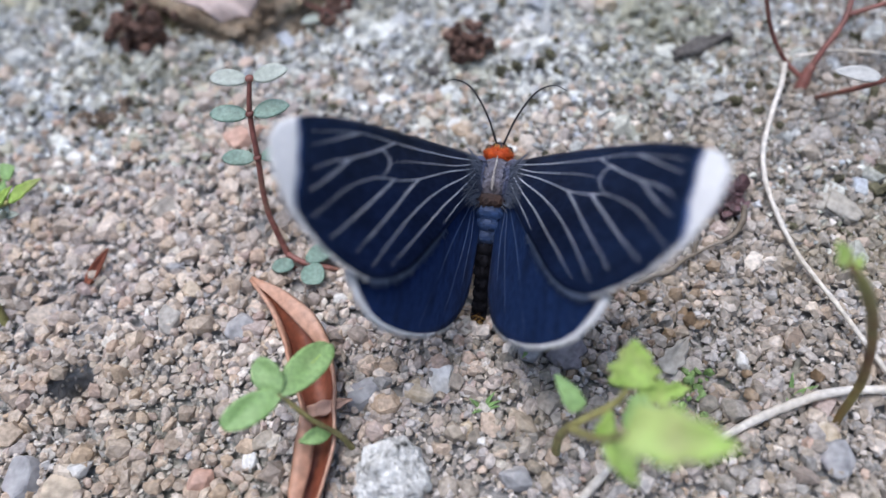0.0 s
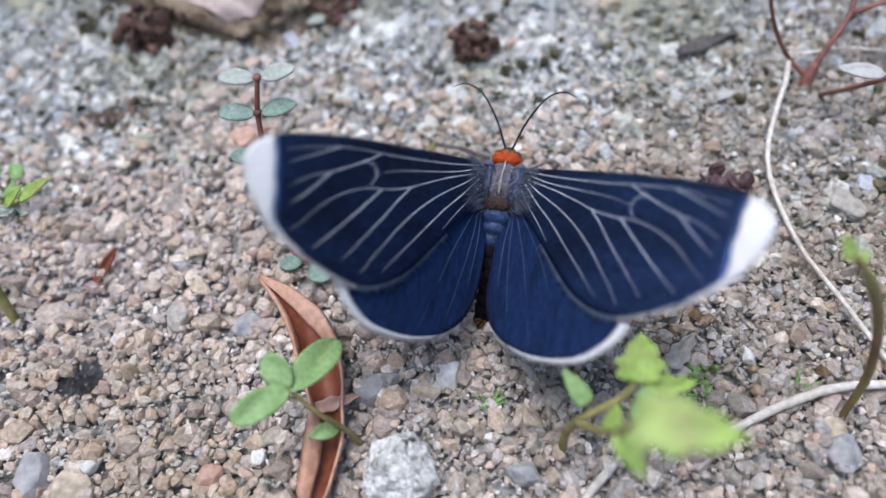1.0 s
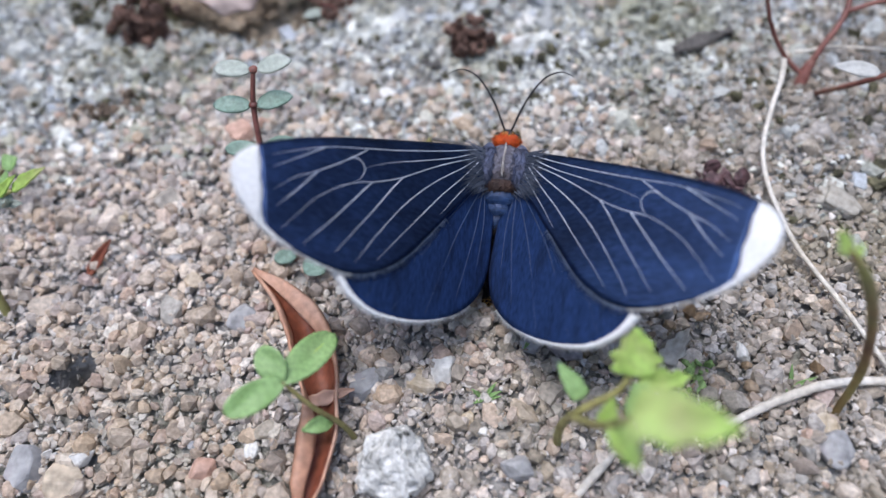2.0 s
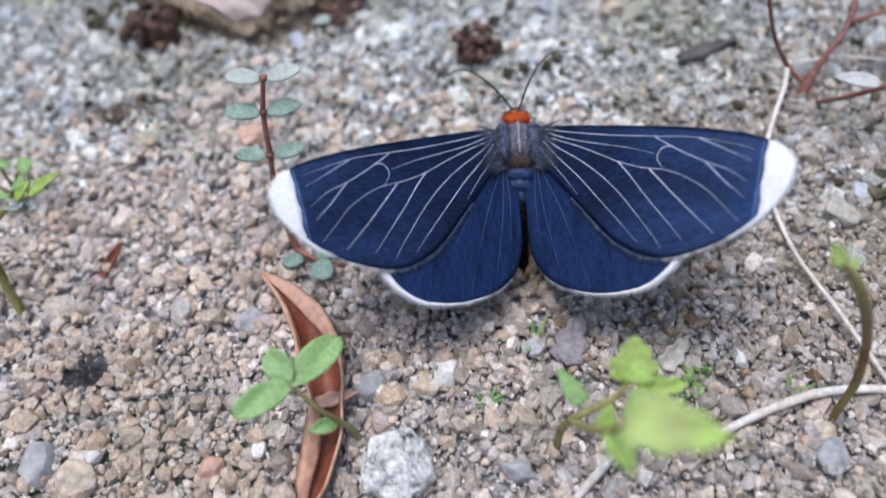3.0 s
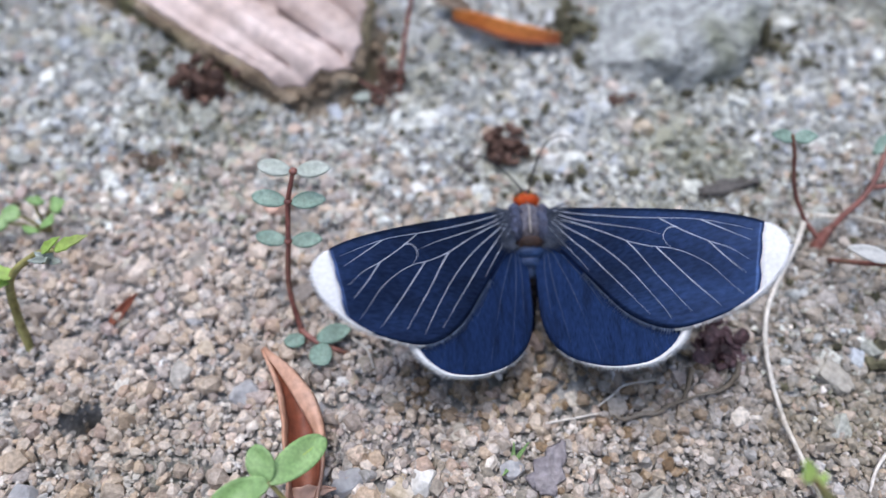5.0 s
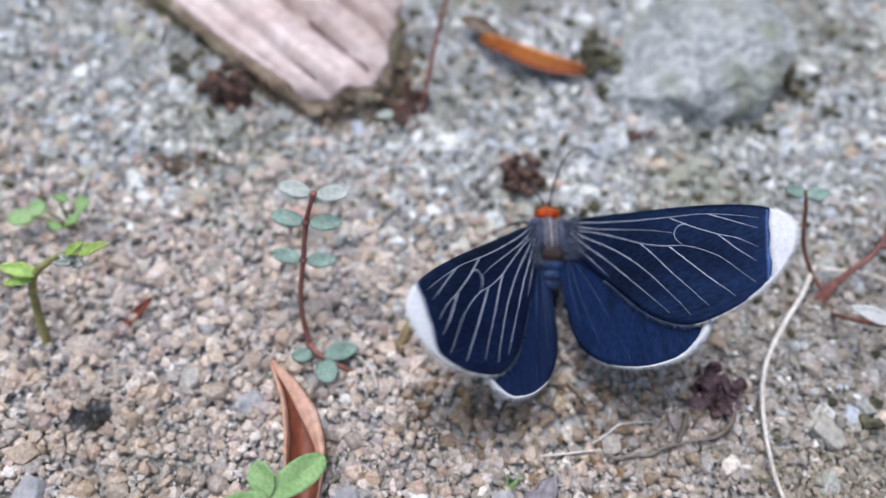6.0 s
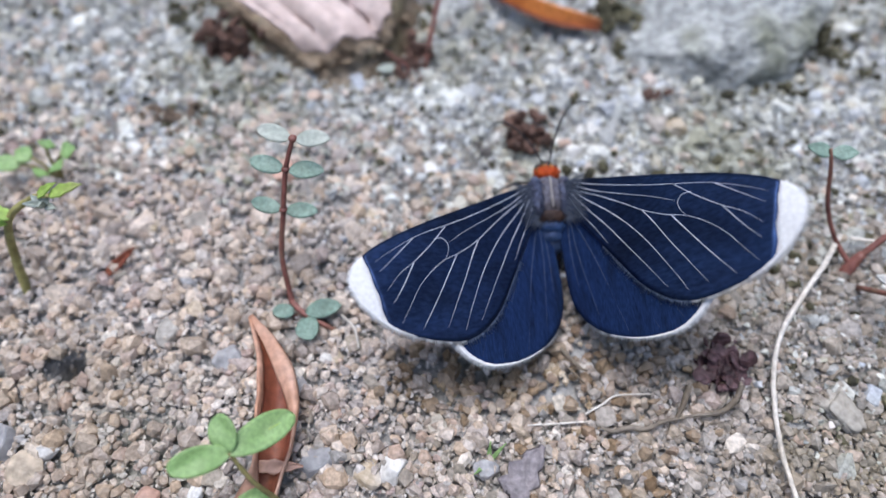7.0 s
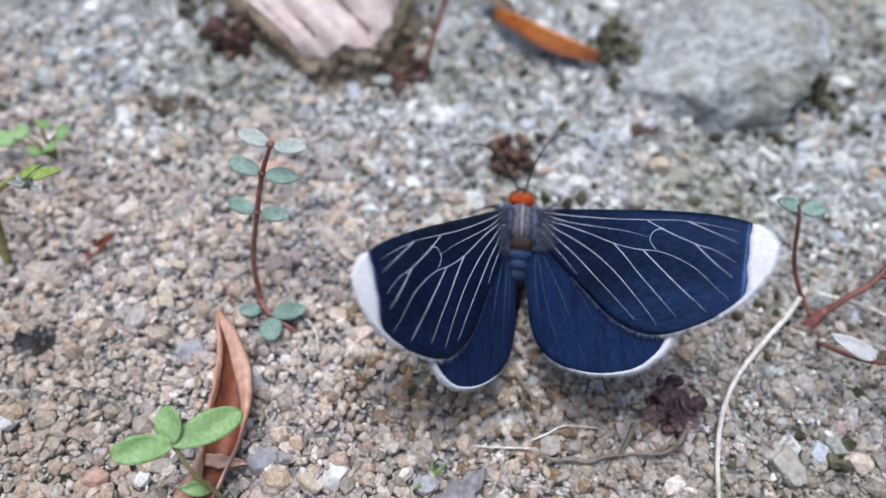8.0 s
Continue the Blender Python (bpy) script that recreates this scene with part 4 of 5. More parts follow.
def build_orange_leaf():
    base = thing("orange_dry_leaf", 3.2, 55.0, height(3.2, 55.0) + 0.5, "folded orange-brown dry leaf beside a grey rock", "dry leaf")
    for name, lean, m in (("inner_half", -1, DRY_IN), ("outer_half", 1, RUST)):
        rows = []
        for k in range(18):
            s = k / 17
            w = 1.3 * math.sin(math.pi * (0.06 + 0.9 * s)) ** 0.7
            x, y = -4.4 + 9.9 * s, 1.3 - 2.9 * s - 0.7 * math.sin(math.pi * s)
            rise = 1.3 * (0.5 + w / 3) if lean > 0 else 0.75 * w
            rows.append([(x + 0.12 * w * f, y + lean * w * f * (1.05 if lean < 0 else 0.6), 0.6 + rise * f ** (1 if lean > 0 else 2) + 0.1 * math.sin(8 * s)) for f in np.linspace(0, 1, 7)])
        part(name, sheet(bmesh.new(), rows, 0.15), m, base)
    part("withered_tip", sheet(bmesh.new(), leaf_grid((-2.6, 1.6, 1.5), (-6.6, 3.2, 1.7), 1.5, (0, -0.4, 1), 0.4, 0.12, 0.9, 0.08), 0.14), LITTER, base, "brown withered tip")


def build_bark():
    base = thing("bark_piece", -15.6, 44.6, height(-15.6, 44.6), "weathered pinkish bark piece with ridges, half sunk in dark soil", "bark")
    d, e, f = Vector((-0.80, 0.60, 0)), Vector((0.90, 0.43, 0)), Vector((0.05, 1.0, 0))

    def start(b):
        """Where a ridge begins: along the broken end, then along the side that faces away."""
        return e * b if b < 7 else e * 7 + f * (b - 7)

    def top(a, b):
        """A point of the upper face: a runs along the ridges, b across them."""
        ragged = 0.7 * noise.noise(Vector((b * 0.5, a * 0.05, 3))) + 0.5 * noise.noise(Vector((b * 1.7, a * 0.2, 8)))
        end, left = max(0, 1 - a / 2.2), max(0, 1 - b / 1.2)
        z = 3.3 + 0.10 * b + 0.5 * math.cos(b * 1.25 + 0.9) + 0.3 * math.cos(b * 2.9 + 1.0) + 0.35 * noise.noise(Vector((a * 0.12, b * 0.5, 1))) + 0.12 * noise.noise(Vector((a * 0.5, b * 2.2, 6)))
        z -= 1.0 * end ** 2 + 1.0 * left ** 2
        return start(b) + d * (a + ragged * end * 1.2) + f * 1.5 * max(0, 1 - b / 3.5) ** 1.5 * max(0, 1 - a / 9) + e * ragged * left * 0.8 + Vector((0, 0, z))

    grid = [[top(40 * (i / 43) ** 1.4, 17.0 * j / 41)[:] for j in range(42)] for i in range(44)]
    part("bark_top", sheet(bmesh.new(), grid, 0.8), BARK, base, "pale pinkish ridged bark")
    edge = [top(0.2, b) for b in np.linspace(15, 0.2, 30)] + [top(a, 0.2) for a in np.linspace(0.3, 36, 40)]
    out = [Vector((0.8, -0.3, 0)).normalized() if k < 15 else Vector((0.43, -0.9, 0)) if k < 30 else -e for k in range(len(edge))]
    rows = []
    for k, (p, o) in enumerate(zip(edge, out)):
        lip = 0.5 + 0.5 * noise.noise(Vector((k * 0.31, 3, 7)))
        cave = 1.4 * max(0, noise.noise(Vector((k * 0.21, 1.5, 2))) + 0.25)
        rows.append([(p + o * (0.1 + lip * math.sin(math.pi * min(1, q * 2.6)) - cave * math.sin(math.pi * max(0, q - 0.35) / 0.65) + 2.7 * q ** 1.6 + 0.6 * noise.noise(Vector((k * 0.7, q * 4, 4))))
                      + Vector((0, 0, -(p.z + 0.6) * q - 0.1)))[:] for q in np.linspace(0, 1, 14)])
    part("soil_rim", sheet(bmesh.new(), rows, 0.5), CRUST, base, "brown layered crust under the edge")
    r = random.Random(5)
    for k in range(60):
        i = r.randrange(len(edge))
        s = r.uniform(0.3, 0.75)
        lump = rock(700 + k, (s * 1.3, s, s * 0.7), 2, 9, 0.3, 3.0)
        lump.transform(Matrix.Translation(edge[i] + out[i] * r.uniform(-0.2, 0.7) + Vector((r.uniform(-0.6, 0.6), r.uniform(-0.6, 0.6), -edge[i].z * r.uniform(0.05, 1.0)))))
        part("soil_lump", lump, MOSS_AND_SHADE if k % 3 == 0 else CRUST, base, smooth=False)


def build_straw(name, points, radius, m, label, category, n=30):
    ob = part(name, tube(bmesh.new(), [(x, y, z + height(x, y)) for x, y, z in points], radius, 7, n, 0.12), m)
    return tagged(ob, label, category, {"straw": "dry straws", "twig": "twigs on the gravel", "fibre": "loose fibres"}.get(category, ""))


build_curled_leaf()
build_orange_leaf()
build_bark()
build_straw("dry_root", [(26.3, 35.0, 1.7), (24.9, 32.2, 1.6), (23.4, 29.7, 1.4), (21.9, 26.6, 1.2), (21.25, 23.2, 1.2), (21.6, 19.3, 1.2), (22.3, 15.8, 1.2), (23.0, 12.8, 1.1), (23.9, 10.2, 0.7)], [0.2, 0.18, 0.16, 0.15, 0.15], STRAW, "long bleached root fibre curving over the ground", "root", 60)
build_straw("dry_straw", [(12.8, 8.6, 0.7), (15.5, 9.6, 0.8), (17.9, 10.2, 0.9), (20.5, 10.5, 1.0), (24.5, 10.2, 0.8)], [0.2, 0.27, 0.27, 0.25], STRAW, "bleached flat straw lying on the gravel", "straw")
build_straw("dry_straw", [(5.3, 6.4, 0.5), (6.5, 7.4, 0.8), (7.8, 8.4, 0.4)], [0.22, 0.28, 0.2], STRAW, "short bleached straw on the gravel", "straw", 14)
build_straw("olive_stalk", [(-3.9, 24.7, 0.1), (-3.2, 26.6, 0.9), (-2.0, 28.7, 1.2), (-0.1, 30.9, 1.4)], [0.42, 0.38, 0.3, 0.16], OLIVE, "fallen olive stalk on the gravel", "stalk", 20)
build_straw("dry_twig", [(-0.4, 31.1, 1.3), (0.3, 30.7, 1.4), (1.8, 30.2, 1.2), (3.6, 29.4, 0.9)], [0.17, 0.15, 0.15, 0.17], FLAKE, "thin dark twig lying on the gravel", "twig", 14)
build_straw("dry_twig", [(-3.0, 26.9, 1.0), (-2.2, 27.1, 1.2), (-1.0, 27.3, 1.3), (-0.2, 28.3, 1.7)], [0.16, 0.15, 0.13, 0.1], FLAKE, "thin dark twig leaning on an olive stalk", "twig", 14)
build_straw("forked_twig", [(10.9, 19.0, 0.7), (11.7, 18.8, 0.8), (12.7, 19.2, 0.9), (13.7, 19.3, 0.9), (14.7, 19.9, 1.0), (16.4, 20.5, 1.0), (17.9, 20.9, 1.0), (18.7, 21.6, 1.4), (18.9, 22.4, 2.0)], [0.07, 0.14, 0.19, 0.15, 0.13, 0.09, 0.15, 0.2, 0.16], TWIG, "pale brown knotty twig on the sand", "twig", 40)
build_straw("forked_twig", [(15.4, 20.0, 0.8), (15.7, 20.9, 1.3), (15.9, 22.0, 1.8)], [0.13, 0.17, 0.2], TWIG, "stubby pale twig leaning on another", "twig", 14)
build_straw("grass_fibre", [(10.0, 19.6, 0.8), (11.0, 20.4, 0.9), (11.9, 21.2, 0.9), (14.0, 21.6, 0.8)], [0.06, 0.07, 0.06, 0.05], STRAW, "thin dry grass fibre on the sand", "fibre", 18)
build_straw("grass_fibre", [(6.6, 18.4, 0.7), (8.5, 18.8, 0.8), (10.2, 19.2, 0.7)], [0.06, 0.07, 0.05], STRAW, "thin pale grass fibre on the sand", "fibre", 14)
build_straw("grass_fibre", [(8.1, 23.6, 0.9), (8.7, 23.0, 1.0), (9.4, 22.4, 1.0), (9.9, 22.4, 0.8)], [0.11, 0.12, 0.1, 0.07], TWIG, "short brown rootlet on the sand", "fibre", 14)
build_straw("grass_fibre", [(8.4, 22.6, 0.8), (9.1, 22.0, 0.9), (9.8, 21.6, 0.7)], [0.07, 0.08, 0.05], TWIG, "thin brown rootlet on the sand", "fibre", 12)
build_straw("grass_fibre", [(-6.6, 23.6, 0.8), (-5.4, 22.6, 1.2), (-4.8, 21.4, 0.8)], [0.08, 0.08, 0.06], STRAW, "thin pale fibre on the gravel", "fibre", 12)
build_straw("thin_stalk", [(27.2, 35.2, 1.2), (30.5, 34.8, 1.6), (35.0, 33.4, 1.4), (40.0, 31.0, 1.0)], [0.14, 0.12, 0.1], STRAW, "thin dry stalk among the red weeds", "stalk", 18)
build_straw("dry_straw", [(25.9, 15.0, 0.7), (27.4, 17.1, 1.0), (32.3, 21.9, 1.1), (35.5, 25.4, 0.8)], [0.08, 0.12, 0.12, 0.1], STRAW, "bleached straw on the gravel", "straw", 16)

sliver = sheet(bmesh.new(), leaf_grid((-0.9, -1.1, 0.0), (0.9, 1.0, 1.1), 0.7, (0, -0.5, 1), 0.7, -0.1, 0.8), 0.12)
placed(tagged(part("red_bract", sliver, DRY_IN), "small dark red dry bract on the gravel", "bract"), -23.0, 25.0, height(-23, 25) + 0.3)
chip = rock(77, (2.1, 1.1, 0.5), 4, 9, 0.22, 2.2, 0.5)
placed(tagged(part("leaf_chip", chip, TAN), "tan dry bark chip on the gravel", "bark chip"), 25.9, 22.6, height(25.9, 22.6) + 0.5, 8, 10, -48)
scrap = sheet(bmesh.new(), leaf_grid((-0.9, -0.8, 0.3), (1.0, 0.9, 0.7), 1.2, (0, -0.3, 1), 0.6, 0.1, 0.5, 0.2), 0.12)
placed(tagged(part("leaf_chip", scrap, TAN), "small brown curled leaf scrap on the gravel", "leaf chip"), 12.4, 13.7, height(12.4, 13.7) + 0.8)
flake = sheet(bmesh.new(), leaf_grid((-2.3, -0.7, 0.3), (2.4, 0.6, 0.5), 1.2, (0, -0.3, 1), 0.25, 0.05, 0.7, 0.15), 0.9)
placed(tagged(part("wood_flake", flake, FLAKE), "dark grey wood flake on the sand", "wood flake"), 21.4, 38.2, height(21.4, 38.2) + 0.3)
flake = sheet(bmesh.new(), leaf_grid((-0.9, -1.6, 0.2), (0.7, 1.5, 0.4), 2.0, (0, -0.3, 1), 0.15, 0.05, 0.5, 0.25), 0.35)
placed(tagged(part("stone_flake", flake, MAUVE), "greyish-purple stone flake on the gravel", "stone flake"), 6.9, 15.6, height(6.9, 15.6) + 0.6)


# ---- rocks and clods ----
def build_rock(name, x, y, z, size, seed, m, label, detail=4, rz=0, rough=0.1, cuts=16, knob=2.0, least=0.62):
    ob = part(name, rock(seed, size, detail, cuts, rough, knob, least), m)
    return placed(tagged(ob, label, "rock"), x, y, z, 0, 0, rz)


build_rock("grey_rock", 19.2, 58.6, -0.6, (10.4, 9.4, 6.6), 21, ROCK, "large weathered grey rock with mossy flanks", 6, 12, 0.085, 20, 2.4, 0.56)
build_rock("pale_rock", -4.2, 9.0, 0.7, (2.0, 2.1, 1.9), 34, PALE_ROCK, "pale grey speckled lump of rock", 5, 20, 0.16, 14, 2.4, 0.7)


def build_clod(x, y, seed, bits, spread, low, high, m, label, name="soil_clod", flat=1.0):
    """Crumbs that cling together in one lump."""
    r = random.Random(seed)
    base = thing(name, x, y, height(x, y) - 0.1, label, "moss" if name == "moss_tuft" else "clod", "moss tufts" if name == "moss_tuft" else "soil clods")
    for k in range(bits):
        size = r.uniform(low, high)
        one = rock(seed * 31 + k, (size, size * r.uniform(0.6, 1), size * flat * r.uniform(0.45, 0.8)), 2, 8, 0.3, 3.0)
        place = Vector((r.gauss(0, spread[0]), r.gauss(0, spread[1]), abs(r.gauss(0, spread[2])) + size * 0.3))
        tip = 6 if flat == 1 else 0.9
        one.transform(Matrix.Translation(place) @ Euler((r.uniform(0, tip), r.uniform(-tip, tip) * 0.5, r.uniform(0, 6))).to_matrix().to_4x4())
        part("crumb", one, m, base, smooth=False)


build_clod(3.7, 41.0, 3, 70, (0.9, 0.75, 0.95), 0.3, 0.75, CLOD, "dark reddish-brown crumbly soil clod")
build_clod(18.3, 24.2, 4, 120, (0.66, 0.7, 0.75), 0.22, 0.68, PLUM, "plum-brown flaky clod beside a twig", flat=0.42)
build_clod(-22.3, 46.2, 5, 90, (1.2, 0.7, 1.15), 0.3, 0.8, CLOD, "dark brown clod under the bark edge")
build_clod(-6.6, 47.6, 6, 50, (0.85, 0.85, 0.7), 0.25, 0.7, CLOD, "dark brown clod beside a red shoot")
build_clod(13.6, 47.6, 7, 22, (0.6, 0.4, 0.4), 0.35, 0.6, CLOD, "small dark soil clod on the sand")
# These two dark olive lumps are added to paint the shaded gap by the rock.
build_clod(9.4, 57.2, 8, 90, (0.8, 1.5, 0.5), 0.25, 0.7, MOSS_AND_SHADE, "dark olive lump for the shaded gap against the rock")
build_clod(11.4, 53.0, 10, 70, (0.75, 1.2, 0.4), 0.2, 0.6, MOSS_AND_SHADE, "dark olive crumbs for the shaded gap at the rock foot")
build_clod(24.3, 52.3, 11, 60, (0.8, 1.3, 0.5), 0.2, 0.55, MOSS_AND_SHADE, "olive moss tuft between stones", "moss_tuft")
build_clod(21.0, 49.8, 12, 50, (1.7, 0.5, 0.25), 0.15, 0.42, MOSS_AND_SHADE, "flat olive moss tuft on the sand", "moss_tuft")
build_clod(28.4, 56.5, 13, 60, (1.4, 1.2, 0.6), 0.25, 0.65, MOSS_AND_SHADE, "dark moss tuft beside the rock", "moss_tuft")
build_clod(-27.9, 49.5, 14, 45, (1.2, 0.8, 0.4), 0.2, 0.55, MOSS_AND_SHADE, "dark moss tuft beside the bark", "moss_tuft")
build_clod(-9.3, 53.7, 15, 45, (1.5, 0.9, 0.5), 0.2, 0.55, MOSS_AND_SHADE, "dark green moss tuft behind the bark", "moss_tuft")
build_clod(-23.6, 38.4, 16, 45, (1.7, 0.8, 0.35), 0.25, 0.6, LITTER, "brown leaf litter crumbs on the gravel")
build_clod(16.5, 50.6, 17, 70, (3.2, 0.5, 0.3), 0.2, 0.5, GRIT, "grey silt crumbs along the foot of the rock")
build_clod(12.8, 12.0, 18, 50, (1.0, 0.8, 0.35), 0.15, 0.4, FRESH_MOSS, "light green moss tuft between the grains", "moss_tuft")
build_clod(1.0, 39.2, 9, 14, (0.6, 0.5, 0.3), 0.3, 0.6, FLAKE, "grey-brown crumbs of soil")


# ---- single pebbles of the ground ----
def build_pebbles():
    meshes = []
    for k in range(14):
        r = random.Random(400 + k)
        bm = splinter(400 + k, 22, 0.5, 0.75)
        bmesh.ops.bevel(bm, geom=bm.edges[:], offset=0.05, segments=1, affect="EDGES")
        bmesh.ops.scale(bm, vec=(MM, MM, MM), verts=bm.verts)
        mesh = bpy.data.meshes.new("pebble")
        bm.to_mesh(mesh)
        bm.free()
        meshes.append(mesh)
    versions = {}

    def put(x, y, r, m, k, turn):
        if (x + 23.6) ** 2 + (y - 17.1) ** 2 < 3:
            return
        key = (k, m.name)
        if key not in versions:
            versions[key] = meshes[k].copy()
            versions[key].materials.append(m)
        ob = new("pebble", versions[key])
        ob.parent = ground
        ob.matrix_basis = pose(x * MM, y * MM, (height(x, y) + r * 0.25) * MM, 0, 0, turn) @ Matrix.Diagonal((r, r, r, 1))

    singled = [(-26.5, 35.3, 1.0, QUARTZ), (-18.9, 28.9, 1.3, PEBBLE), (-17.7, 20.5, 1.25, PEBBLE), (-16.4, 22.4, 0.9, PEBBLE), (-22.4, 11.9, 1.1, QUARTZ), (-15.0, 10.2, 1.2, ROSE), (-25.3, 11.6, 1.6, SLATE),
               (-23.2, 10.5, 1.5, PEBBLE), (-0.9, 14.2, 1.2, QUARTZ), (-2.3, 13.7, 1.15, AMBER), (16.4, 13.2, 0.85, QUARTZ), (19.2, 8.6, 1.1, AMBER), (16.6, 30.2, 0.75, QUARTZ), (-3.0, 37.0, 0.9, QUARTZ), (-1.5, 36.0, 0.8, QUARTZ),
               (-6.9, 20.6, 0.6, QUARTZ), (-11.3, 12.0, 0.9, PEBBLE), (-12.2, 11.0, 0.75, QUARTZ), (3.3, 11.2, 1.1, PEBBLE), (2.5, 8.2, 1.2, SLATE), (-5.6, 13.9, 1.3, SLATE), (19.3, 7.3, 1.3, SLATE), (15.4, 44.3, 1.3, AMBER),
               (9.0, 43.0, 1.0, QUARTZ), (7.5, 40.0, 1.1, QUARTZ), (14.0, 44.8, 1.4, PEBBLE), (8.2, 47.6, 0.8, ROSE), (-14.0, 34.4, 1.3, ROSE), (-12.6, 35.1, 0.9, ROSE), (-6.2, 20.8, 0.65, AMBER), (-5.2, 21.8, 0.95, PEBBLE),
               (4.4, 15.2, 1.0, SLATE), (1.8, 41.2, 1.0, QUARTZ), (8.0, 42.5, 0.8, QUARTZ), (-8.2, 18.2, 1.2, SLATE), (-13.2, 19.6, 1.3, SLATE), (9.6, 26.5, 0.7, QUARTZ), (2.0, 33.5, 0.8, QUARTZ)]
    for i, (x, y, r, m) in enumerate(singled):
        put(x, y, r, m, i % 14, i * 47 % 360)
    r = random.Random(12)
    for i in range(240):
        y = r.uniform(4, 60)
        x = 1 + r.uniform(-1, 1) * (26 + 0.36 * y)
        if i < 70:
            east = r.gauss(0, 4.2)
            put(7 + east, 22.0 + 0.26 * east + r.gauss(0, 1.6), r.uniform(0.3, 0.55), r.choice((AMBER, OCHRE)), r.randrange(14), r.uniform(0, 360))
        if r.random() < 0.75 * float(olive_brown(x, y)):
            continue
        put(x, y, r.uniform(0.45, 0.8) * (1.15 if r.random() < 0.2 else 0.9), r.choice((PEBBLE, PEBBLE, PEBBLE, PEBBLE, PEBBLE, PEBBLE, PEBBLE, QUARTZ, AMBER, SLATE)), r.randrange(14), r.uniform(0, 360))


build_pebbles()


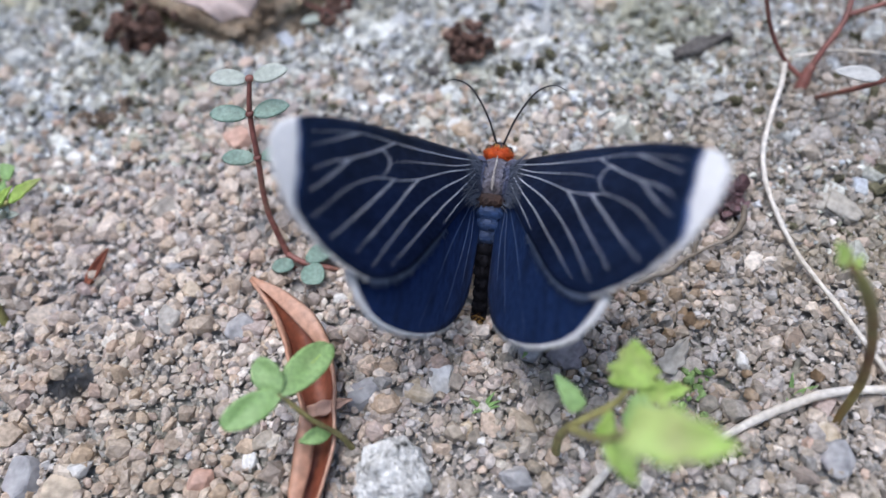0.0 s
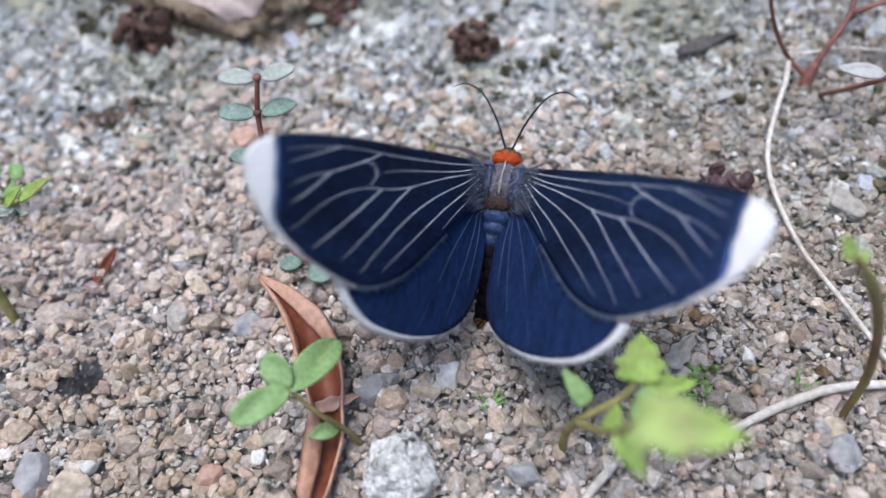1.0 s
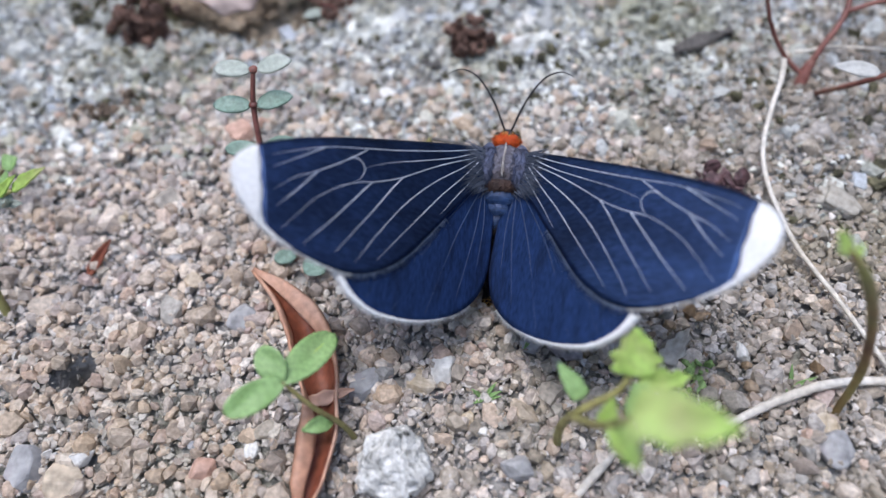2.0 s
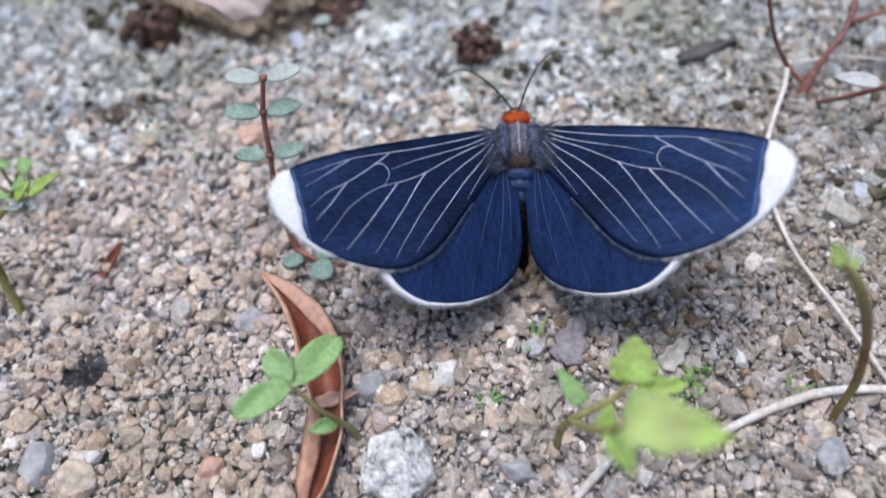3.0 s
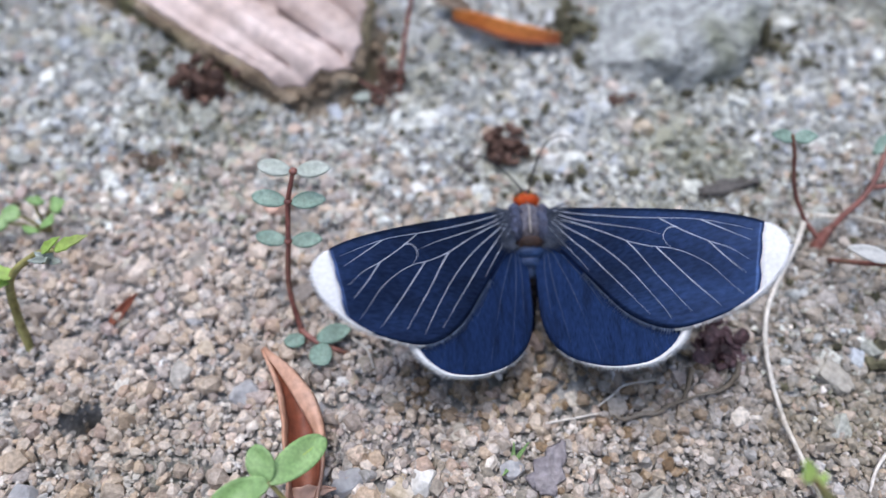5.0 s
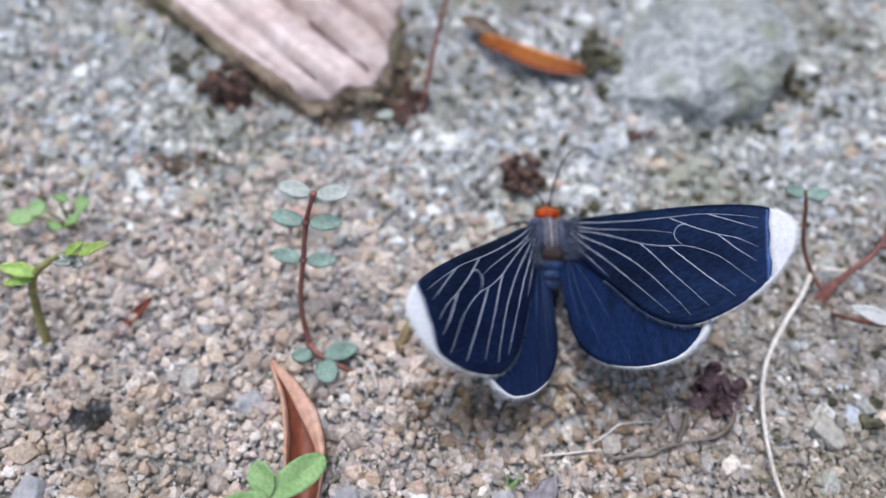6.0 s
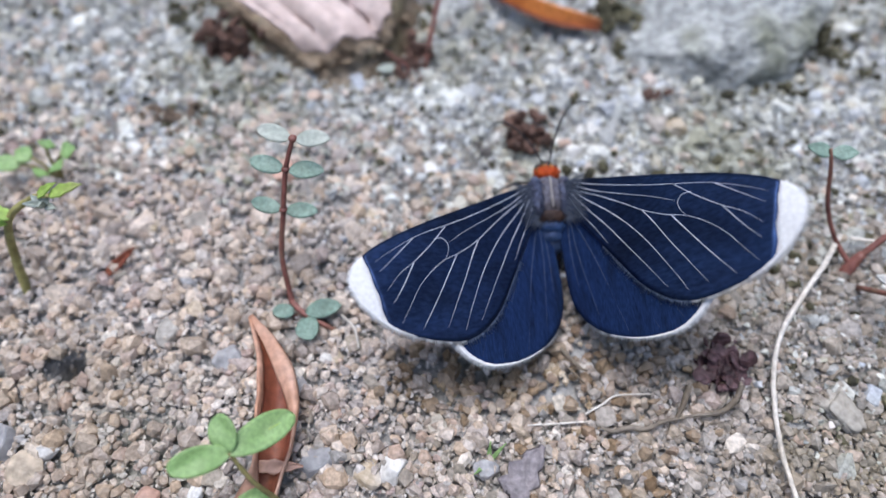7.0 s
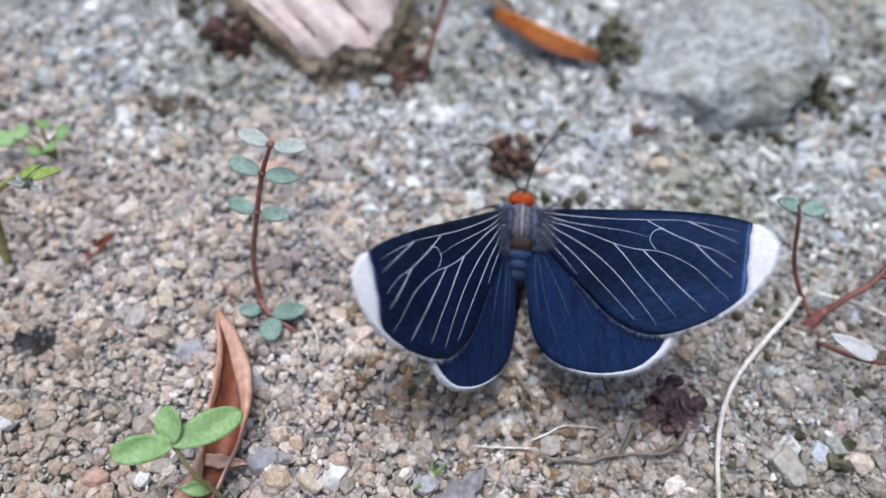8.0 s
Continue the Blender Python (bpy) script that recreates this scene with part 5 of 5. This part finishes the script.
# ---- what moves: the moth walks, and fans its wings ----
# seconds, place in mm, yaw, pitch, roll, lift of the left and right wings, sweep of the left and right wings, lag of the left and right hindwings
FLIGHT = [
    (0, 3.47, 24.15, 4.83, -16.2, 6.4, 0.1, 59.4, 51.4, -2.1, 2.1, 0.6, -0.5),
    (0.1, 3.14, 24.21, 4.67, -15.4, 5.2, -0.3, 46.9, 36.6, -2.3, 1.1, 0.7, -2.0),
    (0.2, 3.35, 24.37, 4.27, -16.4, 5.9, -0.7, 37.4, 26.0, -3.8, -1.2, 0.8, -1.6),
    (0.3, 3.19, 24.65, 4.39, -15.0, 5.5, -0.9, 40.3, 22.9, -3.3, -0.6, 0.9, -1.5),
    (0.5, 3.51, 24.38, 3.97, -16.3, 6.1, -1.1, 35.8, 23.6, -3.1, -1.2, 1.1, 0.2),
    (0.6, 3.25, 23.53, 4.12, -17.0, 5.5, -0.4, 44.6, 28.7, -3.2, -0.2, 1.2, -1.7),
    (0.7, 3.16, 23.34, 4.27, -18.7, 5.0, 0.3, 56.4, 42.4, -3.2, 0.5, 1.2, -1.8),
    (0.8, 3.32, 23.80, 4.52, -18.9, 5.0, 1.0, 67.2, 53.8, -3.8, 1.3, 1.3, -1.2),
    (0.9, 3.46, 23.89, 4.74, -17.8, 3.3, 0.5, 66.8, 50.9, -3.5, 2.0, 1.3, -1.3),
    (1, 3.47, 23.71, 4.72, -18.5, 4.8, 0.1, 50.0, 37.9, -4.7, 0.9, 1.3, -1.7),
    (1.1, 3.22, 23.33, 4.44, -19.2, 5.5, 0.2, 37.2, 25.7, -4.8, -0.6, 1.3, -1.6),
    (1.2, 2.98, 22.70, 4.18, -18.5, 6.0, 0.3, 35.5, 25.2, -4.9, -1.6, 1.2, -1.6),
    (1.3, 2.99, 22.88, 4.06, -17.5, 7.3, 0.3, 41.8, 27.5, -5.6, -3.0, 1.1, -1.6),
    (1.5, 3.44, 23.92, 4.47, -15.5, 5.6, 0.5, 37.7, 24.4, -3.3, -2.9, 0.9, 0.3),
    (1.6, 3.51, 24.23, 4.74, -15.9, 5.3, 0.2, 48.7, 40.0, -2.7, -1.1, 0.9, -2.0),
    (1.7, 3.80, 24.25, 4.83, -17.4, 5.9, 0.0, 58.4, 50.4, -2.8, -0.1, 0.8, -1.5),
    (1.9, 3.92, 24.59, 4.65, -16.0, 6.4, 0.1, 45.3, 38.6, -2.9, -1.7, 0.6, -1.9),
    (2.15, 4.19, 25.20, 4.24, -13.2, 7.3, 0.4, 32.9, 27.1, -3.4, -3.1, 0.5, -1.6),
    (2.4, 4.50, 25.92, 4.51, -10.5, 8.1, 0.7, 46.6, 40.6, -3.6, -1.3, 0.3, -2.0),
    (2.6, 4.75, 26.43, 4.67, -8.2, 8.8, 0.9, 59.3, 51.6, -4.5, 0.1, 0.2, -1.4),
    (2.8, 5.02, 26.95, 4.40, -5.7, 9.6, 1.2, 33.7, 34.9, -2.6, -2.6, 0.0, 2.0),
    (3, 5.08, 27.33, 4.24, -4.5, 9.5, 0.9, 27.8, 36.5, -2.0, -3.1, -0.1, 2.3),
    (3.3, 5.21, 27.48, 4.57, -4.2, 8.8, 1.4, 56.3, 47.7, -6.4, 2.2, 0.3, 1.2),
    (3.4, 4.63, 26.89, 4.62, 0.1, 8.9, 1.3, 71.7, 52.5, -7.0, 2.5, 0.4, 0.8),
    (3.5, 5.10, 27.62, 4.77, 0.5, 9.1, 1.5, 72.5, 59.8, -6.6, 1.6, 0.5, 0.5),
    (3.6, 4.80, 28.56, 4.60, 3.8, 8.7, 0.9, 60.9, 45.5, -7.0, 2.3, 0.4, 0.6),
    (3.7, 5.43, 28.42, 4.16, 3.0, 9.1, 0.5, 40.7, 41.4, -7.2, 1.6, 0.3, 0.8),
    (4, 5.14, 29.34, 3.62, 4.2, 7.0, 0.2, 23.6, 38.2, -3.7, -3.1, -0.0, 1.3),
    (4.2, 4.29, 29.01, 4.00, 4.1, 6.2, 1.2, 55.5, 36.5, -5.3, 1.9, -0.2, 0.6),
    (4.3, 4.58, 28.81, 3.96, -0.9, 6.9, 2.0, 67.1, 51.0, -6.1, 2.8, -0.3, 0.3),
    (4.4, 4.43, 29.30, 3.99, -2.9, 6.2, 2.1, 76.4, 52.4, -4.7, 2.2, -0.3, -0.0),
    (4.5, 4.63, 29.33, 4.03, -0.2, 7.3, 1.9, 67.5, 50.5, -6.4, 2.8, -0.4, -0.4),
    (4.6, 4.99, 29.83, 4.33, 2.9, 5.6, 1.4, 44.0, 27.9, -2.9, 2.4, -0.3, -0.3),
    (4.7, 5.04, 30.26, 3.74, 1.7, 6.9, 1.0, 29.5, 34.8, -1.7, -0.3, -0.1, -0.2),
    (4.95, 5.19, 30.82, 3.63, 3.4, 7.2, 0.9, 24.4, 35.9, -2.3, -0.4, 0.2, -0.0),
    (5.15, 5.32, 31.30, 3.89, 4.8, 7.2, 1.1, 51.4, 38.7, -5.5, 2.5, 0.5, 0.1),
    (5.3, 5.43, 31.66, 4.05, 5.3, 7.0, 1.2, 70.4, 50.9, -6.3, 2.9, 0.7, 0.2),
    (5.45, 5.53, 32.08, 3.99, 7.3, 7.3, 1.1, 57.4, 44.1, -5.9, 2.4, 1.0, 0.4),
    (5.6, 5.63, 32.45, 3.76, 9.2, 7.6, 0.8, 31.4, 44.3, -4.6, 1.1, 1.2, 0.5),
    (5.8, 5.76, 32.94, 3.67, 10.2, 7.9, 0.4, 19.8, 50.3, -5.0, 0.4, 1.5, 0.6),
    (6, 5.89, 32.68, 3.97, 8.1, 8.7, 1.2, 45.4, 47.0, -11.8, 5.9, 1.7, 0.8),
    (6.1, 5.61, 32.09, 4.13, 11.8, 5.4, 1.0, 62.2, 42.6, -8.4, 5.3, 1.5, 1.1),
    (6.2, 5.74, 32.86, 4.05, 12.1, 6.3, 1.1, 72.6, 56.3, -7.5, 2.3, 1.2, 1.4),
    (6.3, 5.91, 32.07, 3.84, 15.8, 5.6, 1.0, 69.1, 47.8, -6.7, 3.1, 1.0, 1.7),
    (6.4, 6.01, 32.84, 3.87, 16.8, 7.8, 1.0, 45.4, 35.5, -7.0, 1.7, 0.7, 2.0),
    (6.5, 6.14, 33.02, 3.20, 13.4, 9.2, 1.1, 29.3, 47.7, -6.5, 0.1, 0.5, 2.3),
    (7, 6.08, 33.15, 3.09, 12.7, 10.7, 1.1, 28.9, 48.0, -7.9, 0.7, 0.6, 2.1),
    (7.2, 6.07, 33.03, 3.41, 9.4, 10.7, 0.9, 44.0, 45.0, -11.4, 5.1, 0.4, 2.5),
    (7.5, 6.05, 33.16, 3.27, 16.7, 9.7, 0.3, 20.0, 49.1, -4.6, -3.7, 0.1, 3.1),
    (8, 6.02, 32.52, 3.85, 10.8, 10.1, 1.4, 50.3, 41.8, -10.1, 6.1, 1.0, -0.0),
]


def motions():
    walk(moth, [(t, pose(x * MM, y * MM, z * MM, pitch, roll, yaw)) for t, x, y, z, yaw, pitch, roll, *_ in FLIGHT])
    for side, wings, k in ((-1, left_wing, 0), (1, right_wing, 1)):
        for wing, lagging in zip(wings, (0, 1)):
            rows = []
            for row in FLIGHT:
                lift, sweep = row[7 + k], row[9 + k] + lagging * row[11 + k]
                lift -= lagging * 0.1 * max(0, lift - 40)
                m = Matrix.Translation((side * HINGE_X * MM, 0, HINGE_Z * MM))
                rows.append((row[0], m @ Matrix.Rotation(radians(-side * lift), 4, "Y") @ Matrix.Rotation(radians(side * sweep), 4, "Z")))
            walk(wing, rows)
    for side, antenna in zip((-1, 1), antennae):
        root = Matrix.Translation((0, 2.85 * MM, 0.7 * MM))
        if side < 0:
            sway = ((0.0, 2, 0), (1.7, 2, 0), (2.8, 24, 14), (3.5, 31, 18), (5.0, 34, 27), (6.5, 18, 10), (8.0, 18, 8))
        else:
            sway = ((0.0, 2, 0), (1.7, 2, 0), (2.8, -1, 24), (3.5, 7, 22), (5.0, 10, 22), (6.5, 14, 6), (8.0, 12, 6))
        walk(antenna, [(t, root @ Matrix.Rotation(radians(-dip), 4, "X") @ Matrix.Rotation(radians(turn), 4, "Z") @ root.inverted()) for t, turn, dip in sway])


motions()
